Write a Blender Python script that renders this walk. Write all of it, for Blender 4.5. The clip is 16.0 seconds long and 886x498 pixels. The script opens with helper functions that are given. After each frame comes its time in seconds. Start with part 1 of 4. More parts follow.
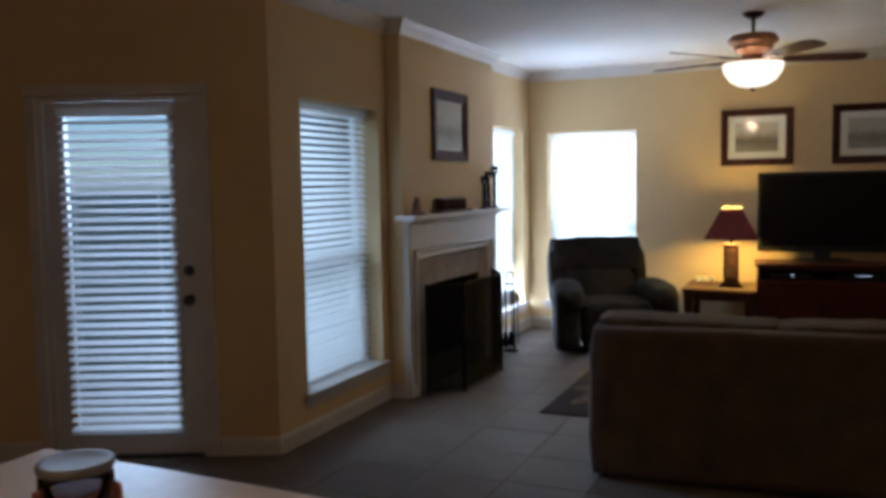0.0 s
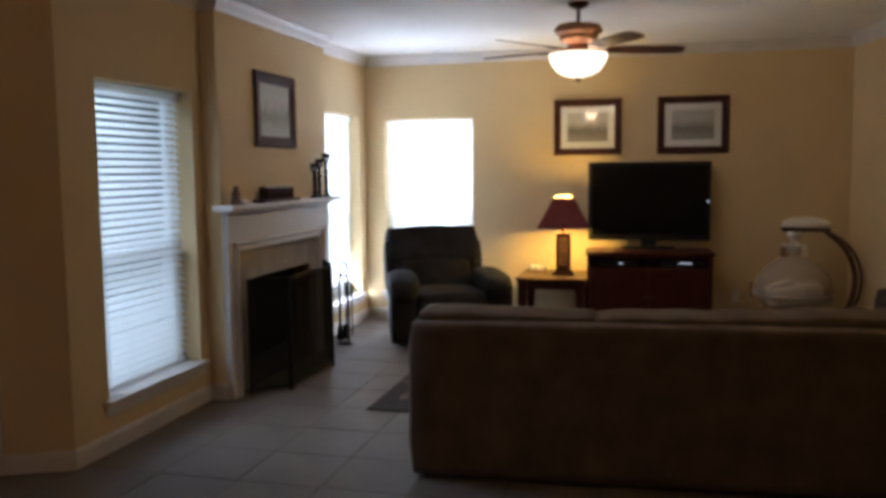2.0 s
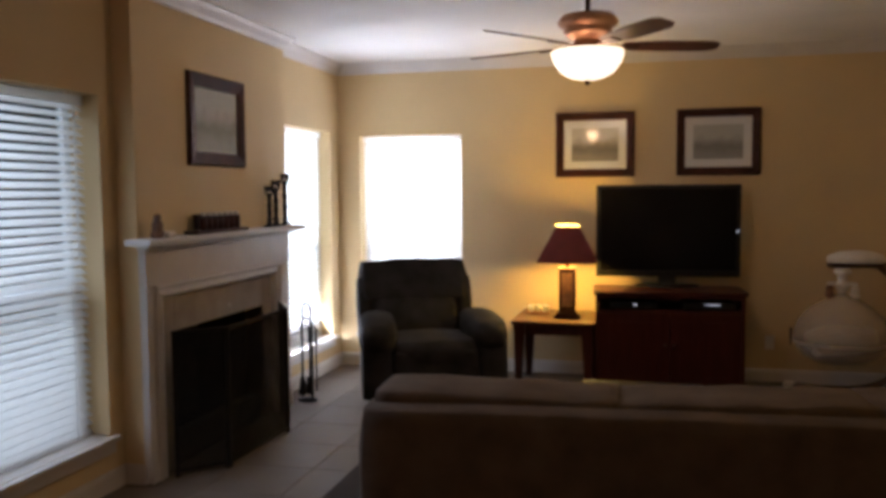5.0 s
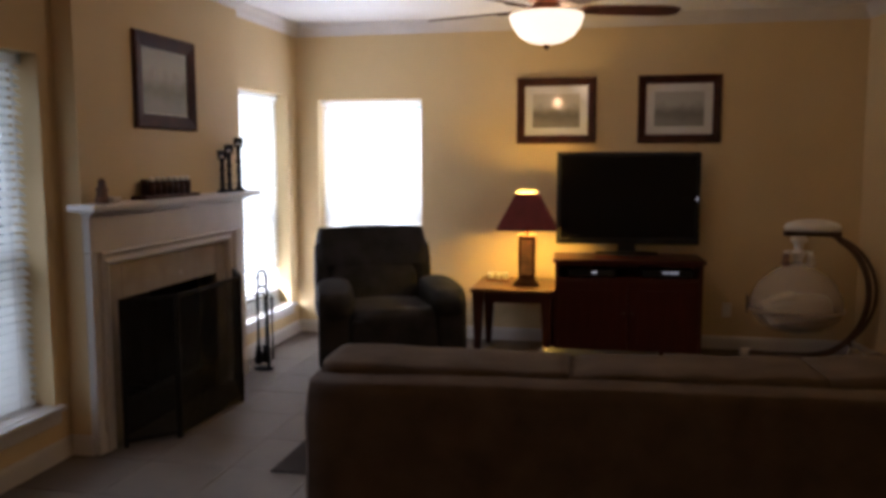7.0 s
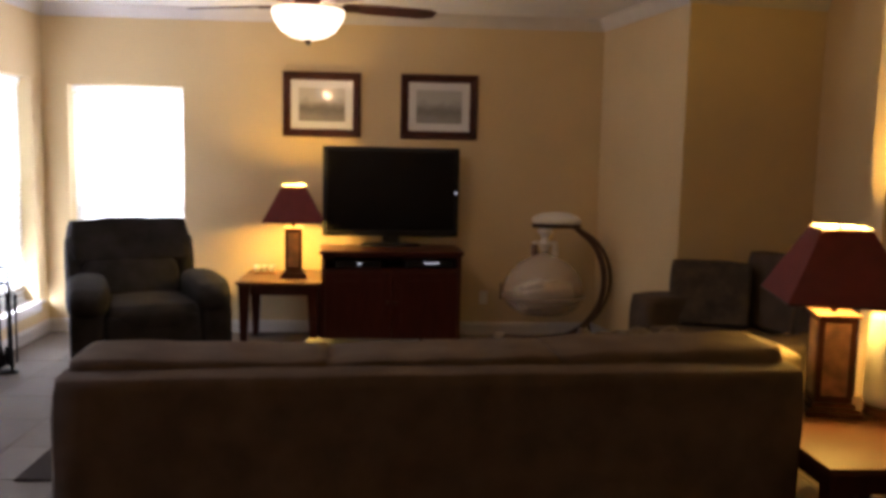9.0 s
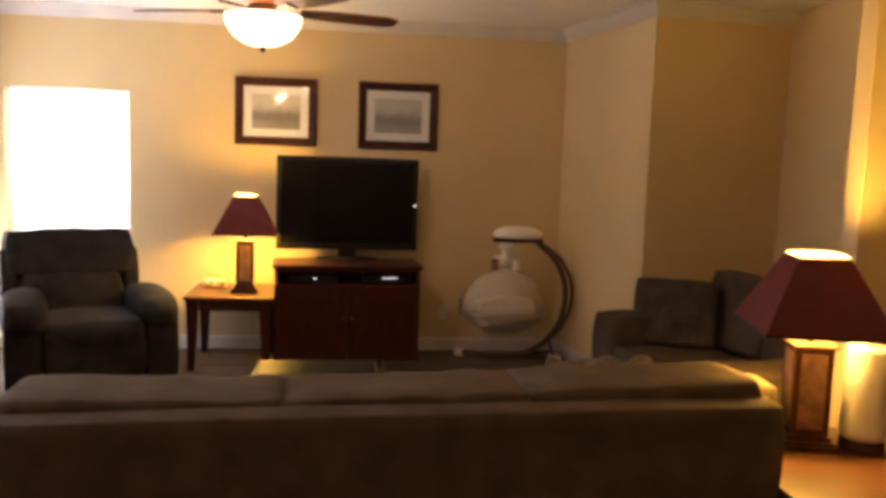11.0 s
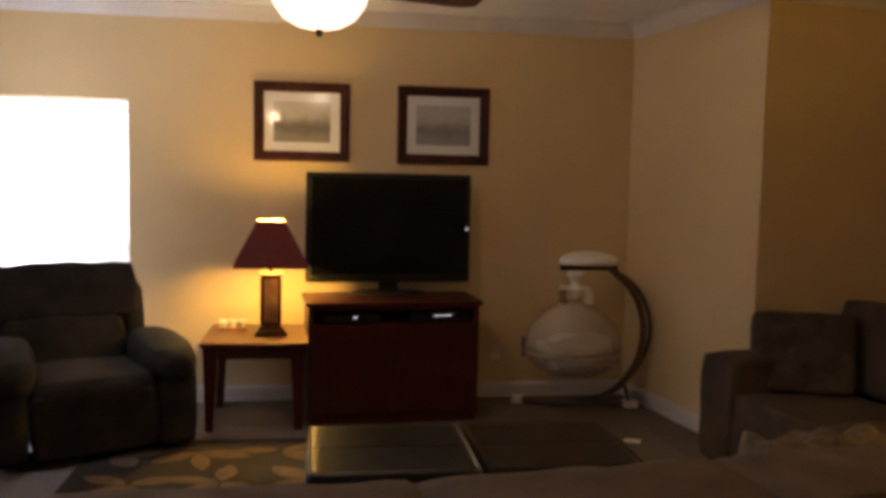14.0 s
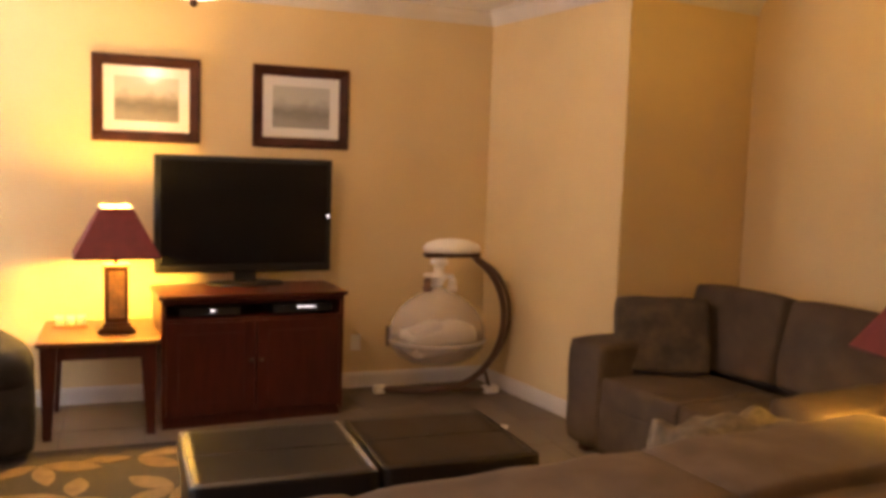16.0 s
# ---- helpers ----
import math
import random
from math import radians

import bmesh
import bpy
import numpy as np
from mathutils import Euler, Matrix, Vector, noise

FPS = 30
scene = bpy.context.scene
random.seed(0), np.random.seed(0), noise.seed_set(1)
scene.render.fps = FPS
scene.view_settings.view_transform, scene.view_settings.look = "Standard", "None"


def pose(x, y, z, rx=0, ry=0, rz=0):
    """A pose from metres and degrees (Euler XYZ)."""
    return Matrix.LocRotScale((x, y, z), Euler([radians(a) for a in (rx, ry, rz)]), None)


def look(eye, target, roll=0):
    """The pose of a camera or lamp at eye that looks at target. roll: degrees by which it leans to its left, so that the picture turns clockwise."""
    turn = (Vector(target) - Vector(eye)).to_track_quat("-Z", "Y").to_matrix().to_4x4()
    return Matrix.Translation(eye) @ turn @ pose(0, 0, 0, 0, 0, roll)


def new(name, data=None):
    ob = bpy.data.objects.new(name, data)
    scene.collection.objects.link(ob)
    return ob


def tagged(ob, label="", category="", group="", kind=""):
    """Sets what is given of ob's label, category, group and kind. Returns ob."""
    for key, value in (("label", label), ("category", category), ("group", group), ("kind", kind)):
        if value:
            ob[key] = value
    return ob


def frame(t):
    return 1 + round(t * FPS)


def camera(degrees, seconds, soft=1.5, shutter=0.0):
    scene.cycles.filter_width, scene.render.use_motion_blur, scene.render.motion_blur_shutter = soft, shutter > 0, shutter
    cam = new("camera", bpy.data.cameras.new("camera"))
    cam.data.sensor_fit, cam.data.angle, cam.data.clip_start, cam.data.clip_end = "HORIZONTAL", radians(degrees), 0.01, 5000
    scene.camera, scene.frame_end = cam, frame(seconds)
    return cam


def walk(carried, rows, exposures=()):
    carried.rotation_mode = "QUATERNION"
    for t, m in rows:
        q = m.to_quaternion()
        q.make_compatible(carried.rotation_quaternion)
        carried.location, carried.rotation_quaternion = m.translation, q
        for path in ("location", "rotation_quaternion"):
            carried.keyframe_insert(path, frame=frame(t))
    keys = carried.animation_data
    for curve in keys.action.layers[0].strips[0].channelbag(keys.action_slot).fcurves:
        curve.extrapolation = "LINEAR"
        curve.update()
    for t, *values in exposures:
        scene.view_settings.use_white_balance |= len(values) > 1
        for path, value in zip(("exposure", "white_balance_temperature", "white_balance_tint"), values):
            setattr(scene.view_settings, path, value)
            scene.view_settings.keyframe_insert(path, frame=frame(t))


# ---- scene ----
cam = camera(55.5, 16.0, soft=4.0)
PATH = [
    (0, (1.927, -0.091, 1.574), (1.116, 1.730, 1.421), -1.0),
    (0.5, (1.994, -0.101, 1.578), (1.303, 1.769, 1.413), -1.0),
    (1, (2.052, -0.078, 1.583), (1.448, 1.821, 1.412), -0.8),
    (1.5, (2.046, 0.024, 1.607), (1.512, 1.942, 1.422), -0.5),
    (2, (2.055, 0.197, 1.587), (1.563, 2.126, 1.397), -0.6),
    (2.5, (2.020, 0.444, 1.591), (1.559, 2.380, 1.391), -0.6),
    (3, (1.985, 0.708, 1.609), (1.534, 2.646, 1.407), -0.5),
    (3.5, (1.952, 0.981, 1.588), (1.488, 2.918, 1.415), -0.5),
    (4, (1.921, 1.217, 1.594), (1.431, 3.151, 1.461), -0.5),
    (6.5, (1.854, 1.464, 1.585), (1.399, 3.404, 1.410), -0.3),
    (7, (1.924, 1.488, 1.590), (1.513, 3.433, 1.374), -0.1),
    (7.5, (1.949, 1.488, 1.589), (1.638, 3.450, 1.352), -0.2),
    (8, (1.982, 1.437, 1.594), (1.809, 3.415, 1.354), 0.1),
    (8.5, (2.028, 1.353, 1.595), (1.996, 3.339, 1.362), 0.7),
    (9, (1.995, 1.388, 1.604), (2.114, 3.372, 1.374), 1.2),
    (11.5, (1.938, 1.736, 1.681), (2.170, 3.711, 1.464), 2.0),
    (12, (1.894, 1.910, 1.678), (2.114, 3.887, 1.472), 1.8),
    (12.5, (1.843, 2.097, 1.673), (2.051, 4.076, 1.475), 1.7),
    (13, (1.744, 2.292, 1.648), (1.962, 4.271, 1.462), 1.4),
    (13.5, (1.625, 2.500, 1.637), (1.863, 4.478, 1.458), 1.0),
    (14, (1.492, 2.676, 1.600), (1.786, 4.648, 1.435), 1.2),
    (14.5, (1.410, 2.813, 1.596), (1.780, 4.772, 1.432), 1.4),
    (15, (1.331, 2.897, 1.604), (1.810, 4.831, 1.433), 1.7),
    (15.5, (1.262, 2.908, 1.607), (1.865, 4.806, 1.424), 1.8),
    (16, (1.229, 2.895, 1.607), (1.940, 4.755, 1.415), 2.0),
]
EXPO = [(0.0, -0.64, 5000, 14), (2.0, -0.36, 5320, 17), (3.0, -0.46, 5460, 18), (4.0, -0.40, 5700, 22), (6.5, -0.75, 5850, 24), (7.0, -0.70, 5850, 25), (8.0, -0.30, 5900, 26), (9.0, -0.12, 5830, 26), (11.5, 0.46, 6600, 28), (12.5, 0.30, 6500, 27), (13.0, 0.20, 6400, 27), (13.5, -0.35, 6250, 27), (14.5, -0.35, 6150, 28), (15.0, -0.18, 6350, 29), (15.5, 0.42, 6650, 30), (16.0, 1.22, 7150, 33)]
walk(cam, [(t, look(eye, target, roll)) for t, eye, target, roll in PATH], EXPO)

# ---- world, sun, large lights ----
SKY = 0.15
world = bpy.data.worlds.new("world")
scene.world = world
world.use_nodes = True
wn = world.node_tree.nodes
sky = wn.new("ShaderNodeTexSky")
sky.sky_type = "NISHITA"
sky.sun_disc = False
sky.sun_elevation = radians(50)
sky.sun_rotation = radians(120)
wn["Background"].inputs["Strength"].default_value = SKY
world.node_tree.links.new(sky.outputs["Color"], wn["Background"].inputs["Color"])

sun = new("sun", bpy.data.lights.new("sun", "SUN"))
sun.data.energy, sun.data.angle, sun.data.color = 1.5, radians(10), (1, 0.96, 0.9)
sun.matrix_world = look((8, -6, 12), (0, 4, 0))


def window_lamp(name, m, w, h, watts, color):
    lamp = new(name, bpy.data.lights.new(name, "AREA"))
    lamp.data.shape, lamp.data.size, lamp.data.size_y = "RECTANGLE", w, h
    lamp.data.energy, lamp.data.color = watts, color
    lamp.matrix_world = m
    return lamp


def bulb(name, p, watts, color, radius=0.03):
    lamp = new(name, bpy.data.lights.new(name, "POINT"))
    lamp.data.energy, lamp.data.color, lamp.data.shadow_soft_size = watts, color, radius
    lamp.location = p
    return lamp


DAY = (0.80, 0.92, 1.0)
WARM = (1.0, 0.63, 0.10)
# skylight at the three windows and the glazed door
window_lamp("daylight_tv_window", look((-0.267, 9.25, 1.25), (-0.267, 8, 1.85)), 1.5, 2.4, 320, (0.93, 0.97, 1.0))
window_lamp("daylight_far_window", look((-1.55, 8.0, 1.25), (0, 8.0, 2.2)), 1.4, 2.4, 225, (0.9, 0.97, 1.0))
window_lamp("daylight_side_window", look((-1.75, 4.75, 1.35), (0, 4.75, 1.2)), 1.7, 2.3, 62, DAY)
window_lamp("daylight_door", look((-2.25, 4.45, 1.9), (-1.75, 3.5, 1.3)), 1.3, 1.1, 92, DAY)
# lamps of the room
FAN = (1.49, 6.4)
bulb("fan_bulb", (FAN[0], FAN[1], 2.345), 19, (1.0, 0.68, 0.38), 0.05)
bulb("table_lamp_bulb", (1.19, 8.25, 1.115), 40, WARM, 0.045)
bulb("table_lamp_upper_bulb", (1.19, 8.25, 1.255), 30, WARM, 0.035)
# no kitchen lamp is in view; added as warm fill on counter and sofa
bulb("kitchen_fill_bulb", (0.75, 0.2, 2.60), 32, (1.0, 0.58, 0.26), 0.06)
bulb("near_lamp_bulb", (3.925, 4.91, 1.10), 14, WARM, 0.045)
bulb("near_lamp_upper_bulb", (3.925, 4.91, 1.270), 62, WARM, 0.035)

# ---- materials ----


def shader(name, color, rough=0.6, metal=0.0, var=0.12, scale=4.0, bump=0.0, bscale=60.0, fine=0.0, coat=0.0, sheen=0.0, tint=None, stretch=None, spec=0.5, rand=0.0):
    m = bpy.data.materials.new(name)
    m.use_nodes = True
    nt = m.node_tree
    b = nt.nodes["Principled BSDF"]
    link = nt.links.new
    tc = nt.nodes.new("ShaderNodeTexCoord")
    mp = nt.nodes.new("ShaderNodeMapping")
    link(tc.outputs["Object"], mp.inputs["Vector"])
    if stretch:
        mp.inputs["Scale"].default_value = stretch
    n1 = nt.nodes.new("ShaderNodeTexNoise")
    n1.inputs["Scale"].default_value, n1.inputs["Detail"].default_value = scale, 5
    link(mp.outputs["Vector"], n1.inputs["Vector"])
    n2 = nt.nodes.new("ShaderNodeTexNoise")
    n2.inputs["Scale"].default_value, n2.inputs["Detail"].default_value = bscale, 4
    link(mp.outputs["Vector"], n2.inputs["Vector"])
    ramp = nt.nodes.new("ShaderNodeMix")
    ramp.data_type = "RGBA"
    lo = tint or tuple(c * (1 - 2 * var) for c in color)
    hi = tuple(min(1, c * (1 + var)) for c in color)
    ramp.inputs["A"].default_value = (*lo, 1)
    ramp.inputs["B"].default_value = (*hi, 1)
    mr = nt.nodes.new("ShaderNodeMapRange")
    mr.inputs["From Min"].default_value, mr.inputs["From Max"].default_value = 0.3, 0.7
    link(n1.outputs["Fac"], mr.inputs["Value"])
    link(mr.outputs["Result"], ramp.inputs["Factor"])
    out = ramp.outputs["Result"]
    if fine or rand:
        mul = nt.nodes.new("ShaderNodeHueSaturation")
        add = nt.nodes.new("ShaderNodeMath")
        add.operation = "MULTIPLY_ADD"
        add.inputs[1].default_value, add.inputs[2].default_value = 2 * fine, 1 - fine
        link(n2.outputs["Fac"], add.inputs[0])
        val = add.outputs["Value"]
        if rand:
            info = nt.nodes.new("ShaderNodeObjectInfo")
            a2 = nt.nodes.new("ShaderNodeMath")
            a2.operation = "MULTIPLY_ADD"
            a2.inputs[1].default_value = rand
            link(info.outputs["Random"], a2.inputs[0])
            link(val, a2.inputs[2])
            val = a2.outputs["Value"]
        link(val, mul.inputs["Value"])
        link(out, mul.inputs["Color"])
        out = mul.outputs["Color"]
    link(out, b.inputs["Base Color"])
    rr = nt.nodes.new("ShaderNodeMapRange")
    rr.inputs["To Min"].default_value, rr.inputs["To Max"].default_value = max(0.02, rough - 0.08), min(1, rough + 0.08)
    link(n1.outputs["Fac"], rr.inputs["Value"])
    link(rr.outputs["Result"], b.inputs["Roughness"])
    b.inputs["Metallic"].default_value = metal
    b.inputs["Coat Weight"].default_value = coat
    b.inputs["Coat Roughness"].default_value = 0.05
    b.inputs["Sheen Weight"].default_value = sheen
    b.inputs["Specular IOR Level"].default_value = spec
    if bump:
        bp = nt.nodes.new("ShaderNodeBump")
        bp.inputs["Strength"].default_value, bp.inputs["Distance"].default_value = bump, 0.004
        link(n2.outputs["Fac"], bp.inputs["Height"])
        link(bp.outputs["Normal"], b.inputs["Normal"])
    return m


def glowing(name, color, strength, base=(0.9, 0.85, 0.75)):
    m = shader(name, base, 0.4, var=0.03)
    b = m.node_tree.nodes["Principled BSDF"]
    b.inputs["Emission Color"].default_value = (*color, 1)
    b.inputs["Emission Strength"].default_value = strength
    return m


def glass_like(name, color=(0.9, 0.95, 0.95), clear=0.9):
    m = bpy.data.materials.new(name)
    m.use_nodes = True
    nt = m.node_tree
    nt.nodes.remove(nt.nodes["Principled BSDF"])
    mix, tr, gl = nt.nodes.new("ShaderNodeMixShader"), nt.nodes.new("ShaderNodeBsdfTransparent"), nt.nodes.new("ShaderNodeBsdfGlossy")
    tr.inputs["Color"].default_value = (*color, 1)
    gl.inputs["Roughness"].default_value = 0.03
    fr = nt.nodes.new("ShaderNodeFresnel")
    nt.links.new(fr.outputs["Fac"], mix.inputs["Fac"])
    nt.links.new(tr.outputs["BSDF"], mix.inputs[1])
    nt.links.new(gl.outputs["BSDF"], mix.inputs[2])
    nt.links.new(mix.outputs["Shader"], nt.nodes["Material Output"].inputs["Surface"])
    return m


def see_through(m, amount, color=(0.9, 0.9, 0.85)):
    """Lets part of the light pass diffusely, for cloth shades, slats and netting."""
    nt = m.node_tree
    b = nt.nodes["Principled BSDF"]
    mix, tl = nt.nodes.new("ShaderNodeMixShader"), nt.nodes.new("ShaderNodeBsdfTranslucent")
    tl.inputs["Color"].default_value = (*color, 1)
    mix.inputs["Fac"].default_value = amount
    nt.links.new(b.outputs["BSDF"], mix.inputs[1])
    nt.links.new(tl.outputs["BSDF"], mix.inputs[2])
    nt.links.new(mix.outputs["Shader"], nt.nodes["Material Output"].inputs["Surface"])
    return m


def net_material():
    m = shader("sheer_netting", (0.66, 0.56, 0.46), 0.85, var=0.12, scale=12)
    nt = m.node_tree
    mix, tr = nt.nodes.new("ShaderNodeMixShader"), nt.nodes.new("ShaderNodeBsdfTransparent")
    mix.inputs["Fac"].default_value = 0.68
    nt.links.new(nt.nodes["Principled BSDF"].outputs["BSDF"], mix.inputs[1])
    nt.links.new(tr.outputs["BSDF"], mix.inputs[2])
    nt.links.new(mix.outputs["Shader"], nt.nodes["Material Output"].inputs["Surface"])
    return m


M_WALL = shader("wall_paint", (0.61, 0.455, 0.238), 0.75, var=0.04, scale=1.3, bump=0.25, bscale=140, fine=0.03)
M_CEIL = shader("ceiling_paint", (0.72, 0.70, 0.67), 0.9, var=0.03, scale=2, bump=0.7, bscale=90, fine=0.05)
M_TRIM = shader("white_trim_paint", (0.56, 0.52, 0.48), 0.42, var=0.04, scale=5, bump=0.05)
M_TILE = shader("floor_tile", (0.130, 0.103, 0.081), 0.60, var=0.10, scale=3.5, bump=0.05, bscale=30, fine=0.05, rand=0.06, spec=0.32, tint=(0.106, 0.084, 0.066))
M_GROUT = shader("grout", (0.085, 0.07, 0.057), 0.9, var=0.15, scale=20, bump=0.3)
M_SOFA = shader("taupe_microfibre", (0.118, 0.084, 0.061), 0.95, var=0.16, scale=6, bump=0.35, bscale=260, fine=0.12, spec=0.2)
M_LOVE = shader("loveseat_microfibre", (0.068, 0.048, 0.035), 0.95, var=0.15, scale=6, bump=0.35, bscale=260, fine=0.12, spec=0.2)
M_RECL = shader("charcoal_microfibre", (0.030, 0.027, 0.027), 0.93, var=0.2, scale=7, bump=0.4, bscale=220, fine=0.15, spec=0.2)
M_LEATHER = shader("black_leather", (0.010, 0.008, 0.007), 0.36, var=0.10, scale=4, bump=0.015, bscale=140, fine=0.05)
M_LEATHER2 = shader("brown_leather", (0.013, 0.008, 0.0055), 0.42, var=0.12, scale=5, bump=0.02, bscale=140, fine=0.05, spec=0.2)
M_MAHOG = shader("mahogany", (0.050, 0.0098, 0.0062), 0.32, var=0.16, scale=5, bump=0.05, bscale=40, fine=0.06, stretch=(6, 6, 1), spec=0.35)
M_CHERRY = shader("cherry_wood", (0.088, 0.029, 0.010), 0.38, var=0.2, scale=4, bump=0.05, bscale=40, fine=0.10, stretch=(1, 7, 1), coat=0.12)
M_DARKWOOD = shader("dark_frame_wood", (0.050, 0.0145, 0.009), 0.55, var=0.3, scale=8, bump=0.1, bscale=50, fine=0.15, spec=0.2)
M_FANWOOD = shader("fan_blade_wood", (0.080, 0.026, 0.015), 0.4, var=0.3, scale=6, stretch=(6, 1, 1), fine=0.15)
M_BRONZE = shader("oiled_bronze", (0.075, 0.035, 0.022), 0.35, metal=0.9, var=0.2, scale=12)
M_COPPER = shader("brushed_copper", (0.42, 0.22, 0.13), 0.38, metal=0.9, var=0.15, scale=12)
M_BLACK = shader("black_plastic", (0.010, 0.010, 0.011), 0.5, var=0.1, scale=9, spec=0.25)
M_SCREEN = shader("tv_screen", (0.005, 0.005, 0.006), 0.18, var=0.1, scale=3, spec=0.3)
M_IRON = shader("black_iron", (0.014, 0.013, 0.013), 0.55, metal=0.6, var=0.2, scale=15, bump=0.15)
M_SOOT = shader("sooty_firebrick", (0.022, 0.019, 0.017), 0.95, var=0.3, scale=8, bump=0.4, bscale=30)
M_SLAB = shader("cream_marble", (0.34, 0.285, 0.235), 0.25, var=0.12, scale=4, fine=0.06, bscale=14)
M_BLIND = see_through(shader("blind_slat_white", (0.78, 0.78, 0.76), 0.5, var=0.03, scale=6), 0.45, (0.95, 0.95, 0.92))
M_DOORSLAT = see_through(shader("door_slat_white", (0.70, 0.70, 0.69), 0.5, var=0.04, scale=6), 0.16, (0.95, 0.95, 0.92))
M_VINYL = shader("window_vinyl", (0.70, 0.70, 0.69), 0.4, var=0.03)
M_GLASS = glass_like("window_glass")
M_SHADE = see_through(shader("burgundy_shade_cloth", (0.15, 0.026, 0.026), 0.85, var=0.12, scale=14, bump=0.2, bscale=300, fine=0.1), 0.2, (0.30, 0.035, 0.02))
M_SHADEIN = see_through(shader("shade_lining", (0.82, 0.72, 0.55), 0.7, var=0.03), 0.12)
M_BOWL = glowing("frosted_glass_bowl", (1.0, 0.80, 0.52), 2.4)
M_SLATE = shader("rust_slate", (0.17, 0.085, 0.045), 0.5, var=0.35, scale=14, bump=0.5, bscale=30, fine=0.2, tint=(0.06, 0.035, 0.03))
M_MAT = shader("picture_mat", (0.66, 0.66, 0.64), 0.5, var=0.02, scale=3, coat=0.9)
M_CREAM = see_through(shader("cream_plush", (0.74, 0.64, 0.52), 0.85, var=0.12, scale=9, bump=0.3, bscale=160, fine=0.1), 0.15)
M_NET = see_through(shader("beige_netting", (0.40, 0.32, 0.25), 0.8, var=0.2, scale=14, bump=0.2), 0.3)
M_SWING = shader("brown_swing_tube", (0.085, 0.042, 0.025), 0.4, var=0.15, scale=10)
M_WHITEPL = shader("white_plastic", (0.70, 0.66, 0.60), 0.35, var=0.04, scale=6)
M_COUNTER = shader("cream_laminate", (0.62, 0.56, 0.48), 0.35, var=0.05, scale=20, fine=0.04, bscale=200)
M_CABINET = shader("cabinet_paint", (0.42, 0.33, 0.22), 0.5, var=0.08)
M_KNOB = shader("dark_nickel", (0.10, 0.09, 0.08), 0.35, metal=0.9, var=0.1)
M_LAWN = shader("dull_lawn", (0.105, 0.115, 0.075), 0.95, var=0.25, scale=2.5, bump=0.4, bscale=50, fine=0.1)
M_PILLOW = shader("patterned_pillow", (0.052, 0.036, 0.023), 0.9, var=0.5, scale=9, bump=0.3, bscale=180, fine=0.15, tint=(0.016, 0.011, 0.008))
M_PIPE = shader("dark_piping", (0.025, 0.018, 0.014), 0.8, var=0.1)
M_TAN = shader("tan_pillow", (0.22, 0.16, 0.085), 0.9, var=0.12, scale=8, bump=0.3, bscale=220, fine=0.1, sheen=0.2)
M_THROW = shader("beige_throw", (0.115, 0.085, 0.054), 0.95, var=0.28, scale=22, bump=0.5, bscale=120, fine=0.15)
M_RUGD = shader("rug_dark_pile", (0.024, 0.015, 0.010), 0.98, var=0.2, scale=14, bump=0.6, bscale=300, fine=0.2)
M_RUGT = shader("rug_tan_leaf", (0.135, 0.085, 0.044), 0.98, var=0.2, scale=12, bump=0.6, bscale=300, fine=0.2)
M_RUGG = shader("rug_gold_leaf", (0.11, 0.063, 0.027), 0.98, var=0.2, scale=12, bump=0.6, bscale=300, fine=0.2)
M_NETSEE = net_material()
M_CLEAR = glass_like("clear_glass", (0.98, 0.98, 0.98))
M_FROST = see_through(shader("frosted_votive_glass", (0.78, 0.72, 0.62), 0.4, var=0.05), 0.5)
M_LID = shader("brushed_lid", (0.24, 0.235, 0.23), 0.5, metal=0.4, var=0.1)
M_CANDY = shader("jar_contents", (0.34, 0.075, 0.045), 0.6, var=0.3, scale=40, bump=0.4)
# pale colour puts the highlight into the black ottoman's edges
M_PIPING = shader("highlight_piping", (0.20, 0.17, 0.14), 0.3, var=0.15, scale=20, coat=0.5)
M_CERAMIC = shader("white_ceramic", (0.74, 0.71, 0.62), 0.35, var=0.05, scale=9, bump=0.05)
M_LOUVRE = shader("hearth_metal", (0.045, 0.038, 0.034), 0.7, var=0.25, scale=9, bump=0.2)
M_LED = glowing("indicator_light", (0.9, 0.95, 1.0), 1.1)

# ---- building helpers ----


def mesh(name, bm, mat, smooth=False):
    bmesh.ops.recalc_face_normals(bm, faces=bm.faces)
    me = bpy.data.meshes.new(name)
    bm.to_mesh(me)
    bm.free()
    me.materials.append(mat)
    if smooth:
        me.shade_smooth()
    return me


def part(name, bm, mat, parent=None, label="", smooth=False):
    ob = new(name, mesh(name, bm, mat, smooth))
    ob.parent = parent
    return tagged(ob, label)


def thing(name, loc, label, category, group="", rz=0.0):
    ob = new(name)
    ob.empty_display_size = 0.1
    ob.matrix_world = pose(*loc, 0, 0, rz)
    return tagged(ob, label, category, group)


def setting(name, bm, mat, label, smooth=False, category=""):
    ob = new(name, mesh(name, bm, mat, smooth))
    return tagged(ob, label, category or name.split("_")[0], kind="structure")


def box(bm, x0, x1, y0, y1, z0, z1, bev=0.0, seg=2, m=None):
    r = bmesh.ops.create_cube(bm, size=1.0)
    vs = r["verts"]
    for v in vs:
        v.co = Vector((x0 + (v.co.x + 0.5) * (x1 - x0), y0 + (v.co.y + 0.5) * (y1 - y0), z0 + (v.co.z + 0.5) * (z1 - z0)))
    if bev:
        es = list({e for v in vs for e in v.link_edges})
        r2 = bmesh.ops.bevel(bm, geom=es, offset=bev, segments=seg, profile=0.5, affect="EDGES")
        vs = list({v for f in r2["faces"] for v in f.verts} | {v for v in vs if v.is_valid})
    if m is not None:
        bmesh.ops.transform(bm, matrix=m, verts=vs)
    return vs


